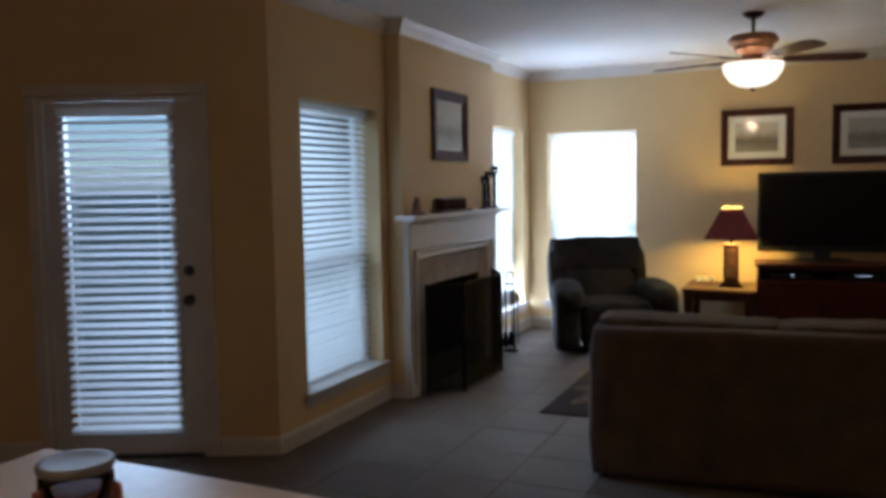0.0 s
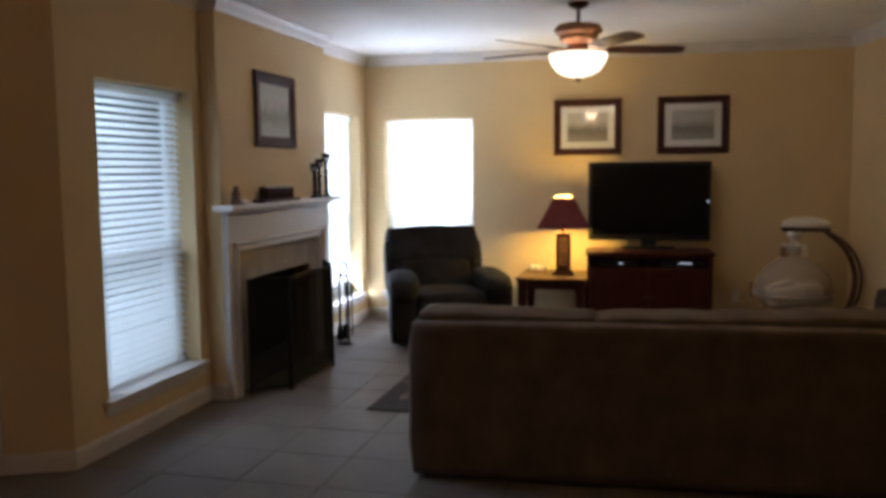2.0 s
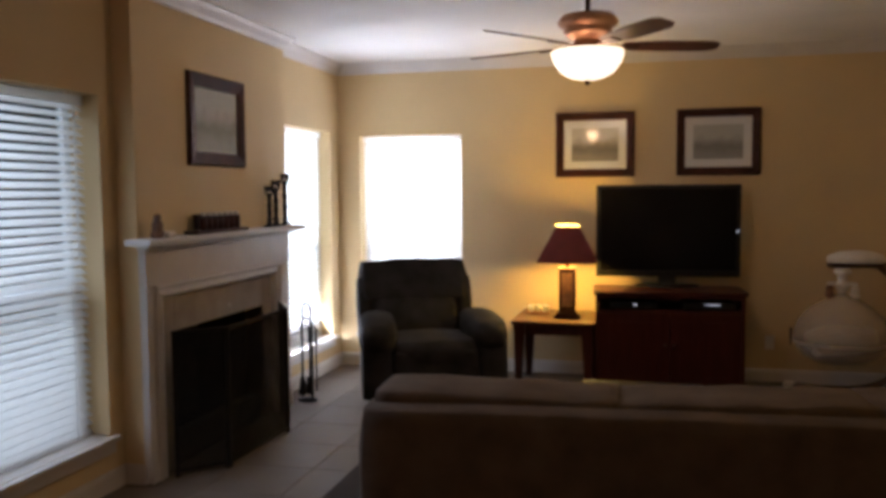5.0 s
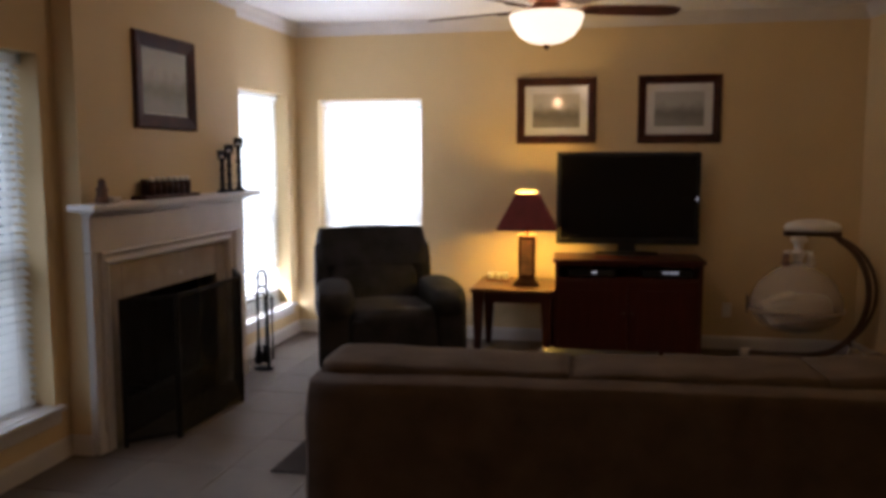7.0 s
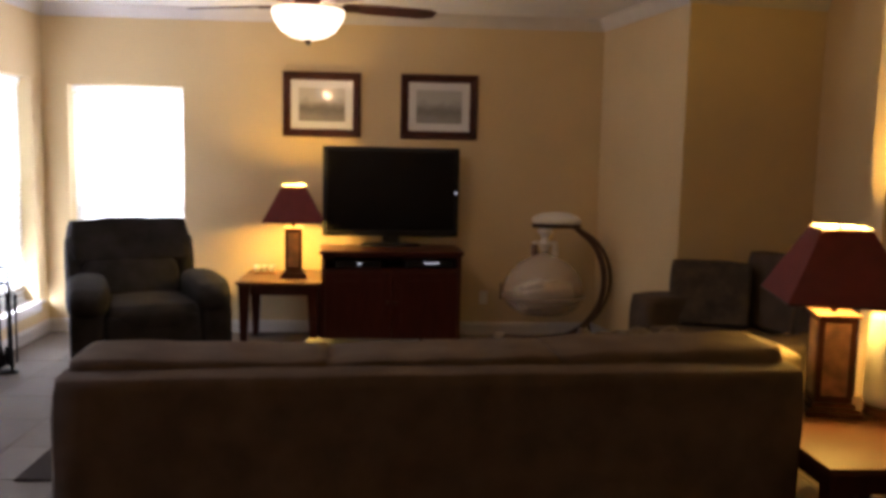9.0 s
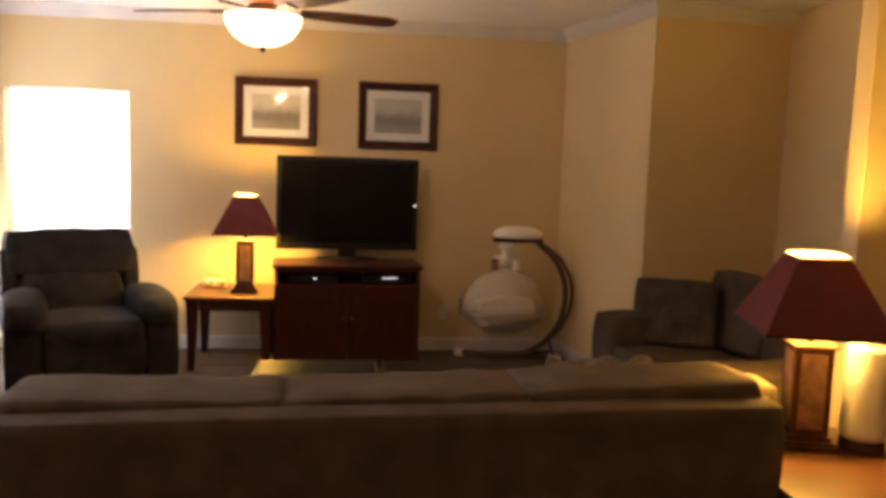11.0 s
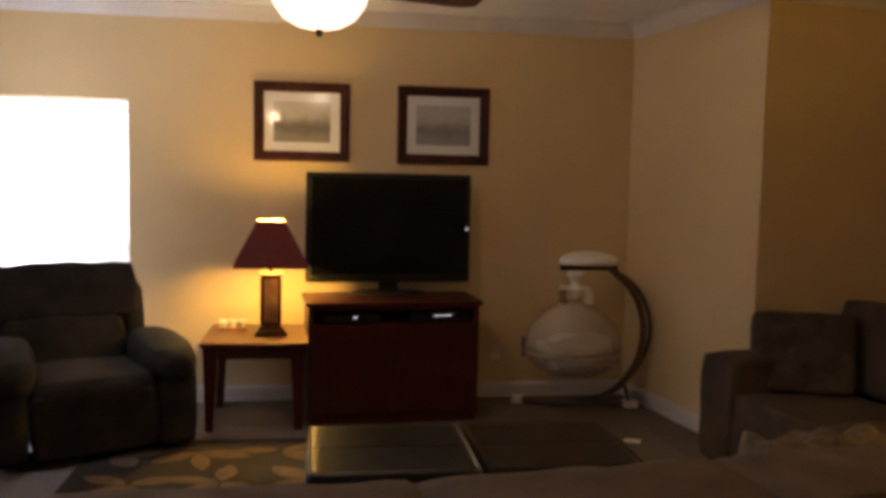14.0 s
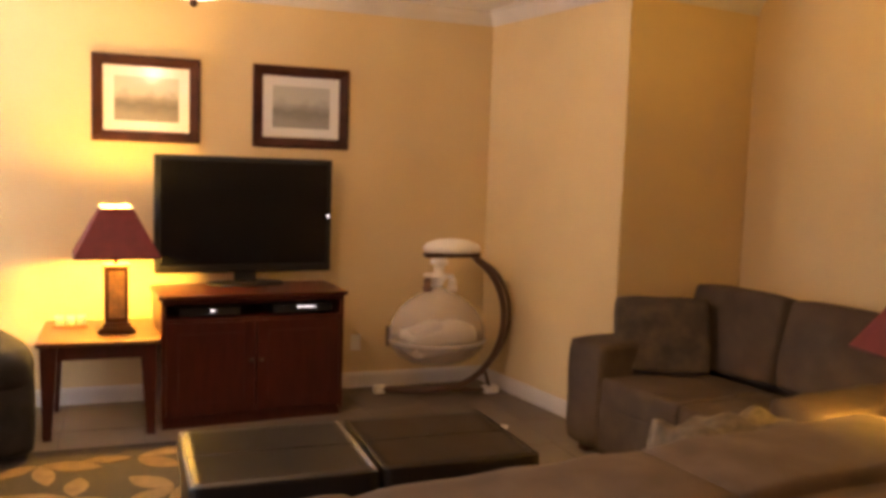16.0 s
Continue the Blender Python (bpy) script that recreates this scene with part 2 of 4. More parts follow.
def boxes(*specs, bev=0.0):
    bm = bmesh.new()
    for s in specs:
        box(bm, *s, bev=bev)
    return bm


def lathe(profile, n=28, center=(0, 0, 0)):
    """A body of revolution about z from (radius, height) pairs."""
    bm = bmesh.new()
    rings = []
    for r, z in profile:
        rings.append([bm.verts.new((center[0] + r * math.cos(2 * math.pi * k / n), center[1] + r * math.sin(2 * math.pi * k / n), center[2] + z)) for k in range(n)])
    for a, b in zip(rings, rings[1:]):
        for k in range(n):
            bm.faces.new((a[k], a[(k + 1) % n], b[(k + 1) % n], b[k]))
    if profile[0][0] > 1e-5:
        bm.faces.new(rings[0][::-1])
    if profile[-1][0] > 1e-5:
        bm.faces.new(rings[-1])
    bmesh.ops.remove_doubles(bm, verts=bm.verts, dist=1e-6)
    return bm


def tube(points, radius, n=10, taper=None):
    """A bent round bar along points."""
    bm = bmesh.new()
    rings = []
    pts = [Vector(p) for p in points]
    for i, p in enumerate(pts):
        d = (pts[min(i + 1, len(pts) - 1)] - pts[max(i - 1, 0)]).normalized()
        side = d.cross(Vector((0, 1, 0) if abs(d.y) < 0.9 else (1, 0, 0))).normalized()
        up = side.cross(d)
        r = radius if taper is None else radius * taper[i]
        rings.append([bm.verts.new(p + r * (math.cos(2 * math.pi * k / n) * side + math.sin(2 * math.pi * k / n) * up)) for k in range(n)])
    for a, b in zip(rings, rings[1:]):
        for k in range(n):
            bm.faces.new((a[k], a[(k + 1) % n], b[(k + 1) % n], b[k]))
    bm.faces.new(rings[0])
    bm.faces.new(rings[-1][::-1])
    return bm


def prism(poly, z0, z1, bev=0.0):
    """An upright block over a plan outline."""
    bm = bmesh.new()
    a = [bm.verts.new((x, y, z0)) for x, y in poly]
    b = [bm.verts.new((x, y, z1)) for x, y in poly]
    n = len(poly)
    bm.faces.new(a[::-1])
    bm.faces.new(b)
    for k in range(n):
        bm.faces.new((a[k], a[(k + 1) % n], b[(k + 1) % n], b[k]))
    if bev:
        bmesh.ops.bevel(bm, geom=list(bm.edges), offset=bev, segments=2, profile=0.5, affect="EDGES")
    return bm


def cushion(w, d, h, puff=0.35, wave=0.0, seed=0, n=14, sag=0.0, p=5.0):
    """A stuffed block centred on x and y, standing on z=0: rounded edges, bulging faces, uneven crown."""
    bm = bmesh.new()
    bmesh.ops.create_cube(bm, size=2.0)
    bmesh.ops.subdivide_edges(bm, edges=bm.edges, cuts=n, use_grid_fill=True)
    off = Vector((seed * 7.3, seed * 3.1, seed * 1.7))
    for v in bm.verts:
        x, y, z = v.co
        k = (abs(x) ** p + abs(y) ** p + abs(z) ** p) ** (1 / p)
        q = Vector((x, y, z)) * (1 - puff + puff / k)
        nz = noise.noise(Vector((x * w, y * d, z * h)) * 4 + off) * wave
        q.z += (noise.noise(Vector((x * w * 3.0, 0, 0)) + off) * wave * 2 if z > 0.3 and wave else 0) - sag * (1 - x * x) * (z > 0.5)
        v.co = Vector((q.x * w / 2 * (1 + nz), q.y * d / 2 * (1 + nz), (q.z + 1) * h / 2))
    return bm


def moved(bm, m):
    bmesh.ops.transform(bm, matrix=m, verts=bm.verts)
    return bm


# ---- large structure ----
H = 2.755
XL, YT = -0.95, 8.71
C0 = Vector((XL, 3.96, 0))
DD = Vector((-0.906, -0.423, 0)).normalized()
NOOK = C0 + DD * 2.4
RC = Vector((3.79, YT, 0))
ALC = Vector((4.02, 7.23, 0))
XR = 5.07
ALC2 = Vector((XR, 7.393, 0))
YB = -3.2


def wall(name, p0, p1, label, openings=(), thick=0.24, e0=0.0, e1=0.0, h=H):
    """A wall from p0 to p1 with the room on its left hand side; openings: (u0, u1, z0, z1) along it."""
    p0, p1 = Vector(p0), Vector(p1)
    d = (p1 - p0).normalized()
    L = (p1 - p0).length
    us = sorted({-e0, L + e1, *(o[0] for o in openings), *(o[1] for o in openings)})
    zs = sorted({0.0, h, *(o[2] for o in openings), *(o[3] for o in openings)})
    bm = bmesh.new()
    ang = math.atan2(d.y, d.x)
    m = Matrix.Translation(p0) @ Matrix.Rotation(ang, 4, "Z")
    for a, b in zip(us, us[1:]):
        zc = None
        for c, e in zip(zs, zs[1:]):
            hole = any(o[0] - 1e-6 <= a and b <= o[1] + 1e-6 and o[2] - 1e-6 <= c and e <= o[3] + 1e-6 for o in openings)
            if hole:
                if zc is not None:
                    box(bm, a, b, -thick, 0, zc, c, m=m)
                zc = None
            elif zc is None:
                zc = c
        if zc is not None:
            box(bm, a, b, -thick, 0, zc, zs[-1], m=m)
    bmesh.ops.remove_doubles(bm, verts=bm.verts, dist=1e-5)
    return setting(name, bm, M_WALL, label), m, L


WIN1 = (4.27, 5.265, 0.30, 2.11)
WIN2 = (7.52, 8.50, 0.30, 2.13)
WIN3 = (-0.745, 0.21, 0.30, 2.10)
DU0, DU1, DZ = 0.415, 1.325, 2.11
FB = (5.70, 6.83, 0.80)

# walls go round with the room on the left hand
wall("wall_west", (XL, YT, 0), C0, "tan painted wall with two tall windows", [(YT - WIN2[1], YT - WIN2[0], *WIN2[2:]), (YT - WIN1[1], YT - WIN1[0], *WIN1[2:]), (YT - FB[1] - 0.031, YT - FB[0] + 0.031, 0, 0.851)], e0=0.24)
_, M_DOORW, _ = wall("wall_door", C0, NOOK, "tan painted slanting wall with the patio door", [(DU0, DU1, 0, DZ)], thick=0.16, e1=0.1)
wall("wall_nook", NOOK, (NOOK.x, YB, 0), "plain tan wall of the breakfast nook", e1=0.16)
wall("wall_south", (NOOK.x, YB, 0), (XR, YB, 0), "plain tan wall behind the kitchen", e1=0.16)
wall("wall_east", (XR, YB, 0), ALC2, "tan painted wall behind the loveseat", e1=0.16)
wall("wall_alcove", ALC2, ALC, "tan painted return wall of the alcove")
wall("wall_alcove_side", ALC, RC, "tan painted wall beside the baby swing", e1=0.0)
wall("wall_north", RC, (XL, YT, 0), "tan painted wall behind the television, one window", [(RC.x - WIN3[1], RC.x - WIN3[0], *WIN3[2:])], e0=1.4, e1=0.24)
setting("wall_stub", boxes((4.30, XR, 5.22, 5.35, 0, H), bev=0.006), M_WALL, "end of a tan partition wall beside the end table")

setting("ceiling", boxes((NOOK.x - 0.2, XR + 0.2, YB - 0.2, YT + 0.2, H, H + 0.15)), M_CEIL, "white textured ceiling")
# outside
bm = bmesh.new()
bmesh.ops.create_grid(bm, x_segments=1, y_segments=1, size=400)
moved(bm, Matrix.Translation((0, 0, -0.16)))
setting("ground", bm, M_LAWN, "dull green lawn outside the windows")
setting("floor", boxes((NOOK.x - 0.16, XR + 0.16, YB - 0.16, YT + 0.16, -0.15, -0.006)), M_GROUT, "grey tiled floor with thin grout joints")


def chain(name, pts, prof, mat, label):
    """A moulding with the outline prof (out from the wall, height) run along wall lines with the room on the left."""
    bm = bmesh.new()
    pts = [Vector((p[0], p[1], 0)) for p in pts]
    rings = []
    for i, p in enumerate(pts):
        da = (p - pts[i - 1]).normalized() if i else None
        db = (pts[i + 1] - p).normalized() if i < len(pts) - 1 else None
        na = Vector((-da.y, da.x, 0)) if da else None
        nb = Vector((-db.y, db.x, 0)) if db else None
        if na and nb:
            s = (na + nb).normalized()
            off = s / max(0.3, s.dot(na))
        else:
            off = na or nb
        rings.append([bm.verts.new(p + off * o + Vector((0, 0, z))) for o, z in prof])
    n = len(prof)
    for a, b in zip(rings, rings[1:]):
        for k in range(n):
            bm.faces.new((a[k], a[(k + 1) % n], b[(k + 1) % n], b[k]))
    bm.faces.new(rings[0])
    bm.faces.new(rings[-1][::-1])
    return setting(name, bm, mat, label)


BX, BY0, BY1 = -0.83, 5.39, 7.29
CROWN = [(0.002, H - 0.10), (0.010, H - 0.10), (0.014, H - 0.09), (0.026, H - 0.075), (0.045, H - 0.04), (0.06, H - 0.022), (0.07, H - 0.014), (0.072, H - 0.002), (0.002, H - 0.002)]
BASE = [(0.002, 0.0), (0.016, 0.0), (0.016, 0.085), (0.010, 0.105), (0.002, 0.11)]
WEST = [(XL, YT), (XL, BY1), (BX, BY1), (BX, BY0), (XL, BY0), (XL, C0.y)]
chain("trim_crown", [ALC2, ALC, RC, *WEST, C0 + DD * 2.4], CROWN, M_TRIM, "white crown moulding under the ceiling")
chain("baseboard_north", [ALC2, ALC, RC, (XL, YT), (XL, BY1), (BX, BY1), (BX, 7.21)], BASE, M_TRIM, "white painted baseboard")
chain("baseboard_west", [(BX, 5.41), (BX, BY0), (XL, BY0), (XL, C0.y), C0 + DD * (DU0 - 0.07)], BASE, M_TRIM, "white painted baseboard below the side window")
chain("baseboard_nook", [C0 + DD * (DU1 + 0.07), NOOK, (NOOK.x, YB)], BASE, M_TRIM, "white painted baseboard of the nook")
chain("baseboard_east", [(XR, YB), ALC2], BASE, M_TRIM, "white painted baseboard")

# chimney breast with the firebox hole
wall("wall_breast", (BX, BY1, 0), (BX, BY0, 0), "tan painted chimney breast above the fireplace", [(BY1 - FB[1], BY1 - FB[0], 0, FB[2])], thick=0.119)


def slat_window(name, label, m, w, h, mid, thing_label, tilt=37, cord=True, tassel=False):
    """A window in local axes: x along the wall, y to the outside, z up from the sill. The blind is a thing of its own."""
    win = new(name)
    win.matrix_world = m
    tagged(win, label, "window", kind="structure")
    f = 0.05
    part("window_frame", boxes((0, f, 0.18, 0.23, 0, h), (w - f, w, 0.18, 0.23, 0, h), (f, w - f, 0.18, 0.23, 0, f), (f, w - f, 0.18, 0.23, h - f, h), bev=0.004), M_VINYL, win)
    part("meeting_rail", boxes((f, w - f, 0.172, 0.225, mid - 0.03, mid + 0.03), bev=0.004), M_VINYL, win)
    part("sash_stile", boxes((f, f + 0.045, 0.176, 0.222, f, mid - 0.03), (w - f - 0.045, w - f, 0.176, 0.222, f, mid - 0.03), bev=0.003), M_VINYL, win)
    for z0, z1 in ((f, mid - 0.03), (mid + 0.03, h - f)):
        g = part("pane", boxes((f, w - f, 0.200, 0.205, z0, z1)), M_GLASS, win)
        g.visible_shadow = False
    part("window_sill", boxes((-0.045, w + 0.045, -0.045, -0.0005, -0.028, -0.001), (0.001, w - 0.001, -0.0005, 0.178, -0.026, 0.001), bev=0.004), M_TRIM, win)
    part("apron", boxes((-0.03, w + 0.03, -0.017, -0.0005, -0.095, -0.028), bev=0.004), M_TRIM, win)
    blind = new("window_blind")
    blind.matrix_world = m
    tagged(blind, thing_label, "window blind", "white slatted window blinds")
    part("headrail", boxes((0.006, w - 0.006, 0.09, 0.14, h - 0.05, h - 0.003), bev=0.003), M_BLIND, blind)
    me = mesh("slat", moved(boxes((0.012, w - 0.012, -0.025, 0.025, -0.0013, 0.0013)), Matrix.Rotation(radians(tilt), 4, "X")), M_BLIND)
    z = 0.035
    while z < h - 0.06:
        s = new("slat", me)
        s.parent = blind
        s.matrix_basis = pose(0, 0.115, z, random.uniform(-1.5, 1.5), random.uniform(-0.12, 0.12), 0)
        z += 0.045
    part("bottom_rail", boxes((0.01, w - 0.01, 0.10, 0.13, 0.004, 0.024), bev=0.003), M_BLIND, blind)
    for u in (0.14, w - 0.14):
        part("ladder_cord", boxes((u - 0.0015, u + 0.0015, 0.085, 0.088, 0.01, h - 0.05)), M_BLIND, blind)
    if cord:
        part("tilt_wand", tube([(w - 0.09, 0.083, h - 0.05), (w - 0.088, 0.081, h - 0.4), (w - 0.09, 0.079, h - 0.85)], 0.0045, 8), M_BLIND, blind)
    if tassel:
        part("pull_cord", boxes((0.045, 0.048, 0.080, 0.083, mid + 0.04, h - 0.05)), M_BLIND, blind)
        part("cord_tassel", lathe([(0, 0), (0.009, 0.002), (0.011, 0.02), (0.004, 0.04), (0, 0.042)], 10, (0.0465, 0.0815, mid)), M_DARKWOOD, blind, "small dark cord tassel", True)
    return win


def west_frame(y0, z0):
    # local x runs towards larger y, local y to the outside (-x)
    return Matrix.Translation((XL, y0, z0)) @ Matrix.Rotation(radians(90), 4, "Z")


slat_window("window_1", "tall white sash window beside the patio door", west_frame(WIN1[0], WIN1[2]), WIN1[1] - WIN1[0], WIN1[3] - WIN1[2], 0.78, "white slatted blind, half open, daylight behind", tassel=True)
slat_window("window_2", "tall white sash window beyond the fireplace", west_frame(WIN2[0], WIN2[2]), WIN2[1] - WIN2[0], WIN2[3] - WIN2[2], 0.78, "white slatted blind glowing with strong daylight", tilt=-60)
slat_window("window_3", "tall white window behind the recliner", Matrix.Translation((WIN3[0], YT, WIN3[2])), WIN3[1] - WIN3[0], WIN3[3] - WIN3[2], 0.78, "white slatted blind washed out by daylight", tilt=-62)

# patio door in its casing; local x along the wall from the corner, y into the room
door = new("door_1")
door.matrix_world = M_DOORW
tagged(door, "white glazed patio door with a slatted blind, closed", "door", kind="structure")
cw = 0.066
part("door_casing", boxes((DU0 - cw, DU0 - 0.004, 0.001, 0.022, 0, DZ), (DU1 + 0.004, DU1 + cw, 0.001, 0.022, 0, DZ), (DU0 - cw, DU1 + cw, 0.001, 0.022, DZ + 0.001, DZ + cw), bev=0.004), M_TRIM, door)
part("door_jamb", boxes((DU0 + 0.001, DU0 + 0.03, -0.15, 0.0, 0, DZ - 0.001), (DU1 - 0.03, DU1 - 0.001, -0.15, 0.0, 0, DZ - 0.001), (DU0 + 0.03, DU1 - 0.03, -0.15, 0, DZ - 0.03, DZ - 0.001)), M_TRIM, door)
part("threshold", boxes((DU0 + 0.03, DU1 - 0.03, -0.15, 0.0, -0.003, 0.016), bev=0.004), M_KNOB, door)
d0, d1 = DU0 + 0.033, DU1 - 0.033
g0, g1, gz0, gz1 = d0 + 0.135, d1 - 0.11, 0.17, 1.995
leaf = part("door_leaf", boxes((d0, g0, -0.06, -0.015, 0.02, DZ - 0.033), (g1, d1, -0.06, -0.015, 0.02, DZ - 0.033), (g0, g1, -0.06, -0.015, 0.02, gz0), (g0, g1, -0.06, -0.015, gz1, DZ - 0.033)), M_TRIM, door)
part("lite_frame", boxes((g0 - 0.03, g0 + 0.006, -0.0148, 0.000, gz0 - 0.03, gz1 + 0.03), (g1 - 0.006, g1 + 0.03, -0.0148, 0.000, gz0 - 0.03, gz1 + 0.03), (g0 + 0.006, g1 - 0.006, -0.0148, 0.000, gz0 - 0.03, gz0 + 0.006), (g0 + 0.006, g1 - 0.006, -0.0148, 0, gz1 - 0.006, gz1 + 0.03), bev=0.004), M_TRIM, leaf)
pane = part("pane", boxes((g0, g1, -0.045, -0.040, gz0, gz1)), M_GLASS, leaf)
pane.visible_shadow = False
for z, nm in ((0.93, "door_knob"), (1.10, "deadbolt")):
    prof = [(0.0, 0.0), (0.031, 0.0), (0.031, 0.008), (0.012, 0.012), (0.012, 0.030), (0.027, 0.038), (0.029, 0.052), (0.020, 0.062), (0, 0.064)] if nm == "door_knob" else [(0, 0), (0.031, 0), (0.031, 0.010), (0.024, 0.016), (0.008, 0.017), (0.008, 0.030), (0, 0.031)]
    part(nm, moved(lathe(prof, 20), Matrix.Translation((d0 + 0.05, -0.0148, z)) @ Matrix.Rotation(radians(-90), 4, "X")), M_KNOB, leaf, "dark metal " + nm.replace("_", " "), True)
dblind = new("door_blind")
dblind.matrix_world = M_DOORW
tagged(dblind, "white slatted blind hung on the patio door, slats half open", "window blind", "white slatted window blinds")
bw0, bw1 = g0 - 0.035, g1 + 0.02
part("headrail", boxes((bw0, bw1, 0.002, 0.045, gz1 - 0.005, gz1 + 0.045), bev=0.003), M_BLIND, dblind)
slat_me = mesh("slat", moved(boxes((bw0, bw1, -0.022, 0.022, -0.0013, 0.0013)), Matrix.Rotation(radians(-30), 4, "X")), M_DOORSLAT)
z = gz0 + 0.02
while z < gz1 - 0.02:
    s = new("slat", slat_me)
    s.parent = dblind
    s.matrix_basis = pose(0, 0.026, z, random.uniform(-2, 2), random.uniform(-0.15, 0.15), 0)
    z += 0.0505
part("bottom_rail", boxes((bw0, bw1, 0.012, 0.040, gz0 - 0.018, gz0 + 0.004), bev=0.003), M_BLIND, dblind)
for u in (bw0 + 0.09, bw1 - 0.09):
    part("ladder_cord", boxes((u - 0.0015, u + 0.0015, 0.0445, 0.047, gz0, gz1)), M_BLIND, dblind)

# ---- fireplace ----
fire = thing("fireplace", (BX, 6.31, 0), "white painted fireplace mantel with a cream stone surround", "fireplace")


def rel(bm):
    return moved(bm, Matrix.Translation((-BX, -6.31, 0)))


part("firebox", rel(boxes((BX - 0.55, BX - 0.50, FB[0] - 0.03, FB[1] + 0.03, 0.0, 0.85), (BX - 0.50, BX - 0.002, FB[0] - 0.03, FB[0], 0, 0.85), (BX - 0.50, BX - 0.002, FB[1], FB[1] + 0.03, 0, 0.85), (BX - 0.5, BX - 0.002, FB[0], FB[1], 0.802, 0.85), (BX - 0.5, BX - 0.002, FB[0], FB[1], 0.0, 0.01))), M_SOOT, fire, "sooty black firebox")
part("lower_louvre", rel(boxes((BX - 0.10, BX - 0.012, FB[0] + 0.002, FB[1] - 0.002, 0.011, 0.17), *((BX - 0.012, BX + 0.004, FB[0] + 0.02, FB[1] - 0.02, 0.03 + 0.032 * k, 0.048 + 0.032 * k) for k in range(4)))), M_LOUVRE, fire, "dull metal louvre under the firebox opening")
part("log_grate", rel(boxes(*((BX - 0.42, BX - 0.14, y, y + 0.018, 0.06, 0.078) for y in (5.95, 6.07, 6.19, 6.31, 6.43, 6.55)), (BX - 0.42, BX - 0.40, 5.93, 6.58, 0.0, 0.06), (BX - 0.16, BX - 0.14, 5.93, 6.58, 0.0, 0.06))), M_IRON, fire)
MO, MI, MT, MJ = (5.455, 7.05), (5.535, 6.965), 1.092, 1.012
for q in ((MI[0] + 0.001, FB[0], 0, MJ - 0.001), (FB[1], MI[1] - 0.001, 0, MJ - 0.001), (FB[0] + 0.001, FB[1] - 0.001, FB[2], MJ - 0.001)):
    part("surround_slab", rel(boxes((BX, BX + 0.018, *q), bev=0.003)), M_SLAB, fire, "cream stone slab beside the firebox")
for y0, y1 in ((5.392, MO[0]), (MO[1], 7.225)):
    part("leg_board", rel(boxes((BX, BX + 0.045, y0, y1, 0.0, 1.09), bev=0.004)), M_TRIM, fire)
    part("leg_base", rel(boxes((BX + 0.0455, BX + 0.058, y0 - 0.004, y1 - 0.002, 0.0, 0.11), bev=0.004)), M_TRIM, fire)
# mitred moulding: (inset from the outer edge, out from the breast)
bm = bmesh.new()
rings = []
for i, o in ((0.0, 0.044), (0.002, 0.066), (0.012, 0.072), (0.022, 0.062), (0.030, 0.050), (0.046, 0.050), (0.056, 0.062), (0.068, 0.060), (0.078, 0.040), (0.080, 0.002)):
    k = i / 0.080
    ya, yb, zt = MO[0] + (MI[0] - MO[0]) * k, MO[1] + (MI[1] - MO[1]) * k, MT + (MJ - MT) * k
    rings.append([bm.verts.new((BX + o, y, z)) for y, z in ((ya, 0.0), (ya, zt), (yb, zt), (yb, 0.0))])
for a, b in zip(rings, rings[1:]):
    for k in range(3):
        bm.faces.new((a[k], a[k + 1], b[k + 1], b[k]))
part("opening_moulding", rel(bm), M_TRIM, fire, "white moulding round the stone surround")
part("frieze", rel(boxes((BX, BX + 0.045, 5.392, 7.225, 1.0935, 1.288), bev=0.003)), M_TRIM, fire)
part("bed_moulding", rel(boxes((BX, BX + 0.062, 5.38, 7.237, 1.286, 1.302), (BX, BX + 0.088, 5.36, 7.25, 1.302, 1.318), bev=0.005)), M_TRIM, fire)
part("mantel_shelf", rel(boxes((BX, BX + 0.16, 5.27, 7.285, 1.318, 1.352), bev=0.007)), M_TRIM, fire)

# folding fire screen
scr = thing("fire_screen", (-0.47, 6.1, 0), "black folding mesh fire screen standing before the hearth", "fire screen")
PTS = [(-0.725, 5.525), (-0.51, 5.75), (-0.485, 6.51), (-0.70, 6.86)]
for a, b in zip(PTS, PTS[1:]):
    a, b = Vector((*a, 0)), Vector((*b, 0))
    L = (b - a).length
    m = Matrix.Translation(a - Vector((-0.47, 6.1, 0))) @ Matrix.Rotation(math.atan2((b - a).y, (b - a).x), 4, "Z")
    fr = part("screen_frame", moved(boxes((0, 0.022, -0.009, 0.009, 0, 0.83), (L - 0.022, L, -0.009, 0.009, 0, 0.83), (0.022, L - 0.022, -0.009, 0.009, 0.025, 0.045), (0.022, L - 0.022, -0.009, 0.009, 0.805, 0.83), bev=0.003), m), M_IRON, scr)
    bm = bmesh.new()
    n = int((L - 0.044) / 0.013)
    for k in range(n):
        u = 0.026 + k * 0.013
        box(bm, u, u + 0.0045, -0.002, 0.0, 0.045, 0.805)
    for k in range(58):
        z = 0.05 + k * 0.013
        box(bm, 0.022, L - 0.022, 0.0001, 0.002, z, z + 0.0045)
    part("wire_mesh", moved(bm, m), M_IRON, fr)

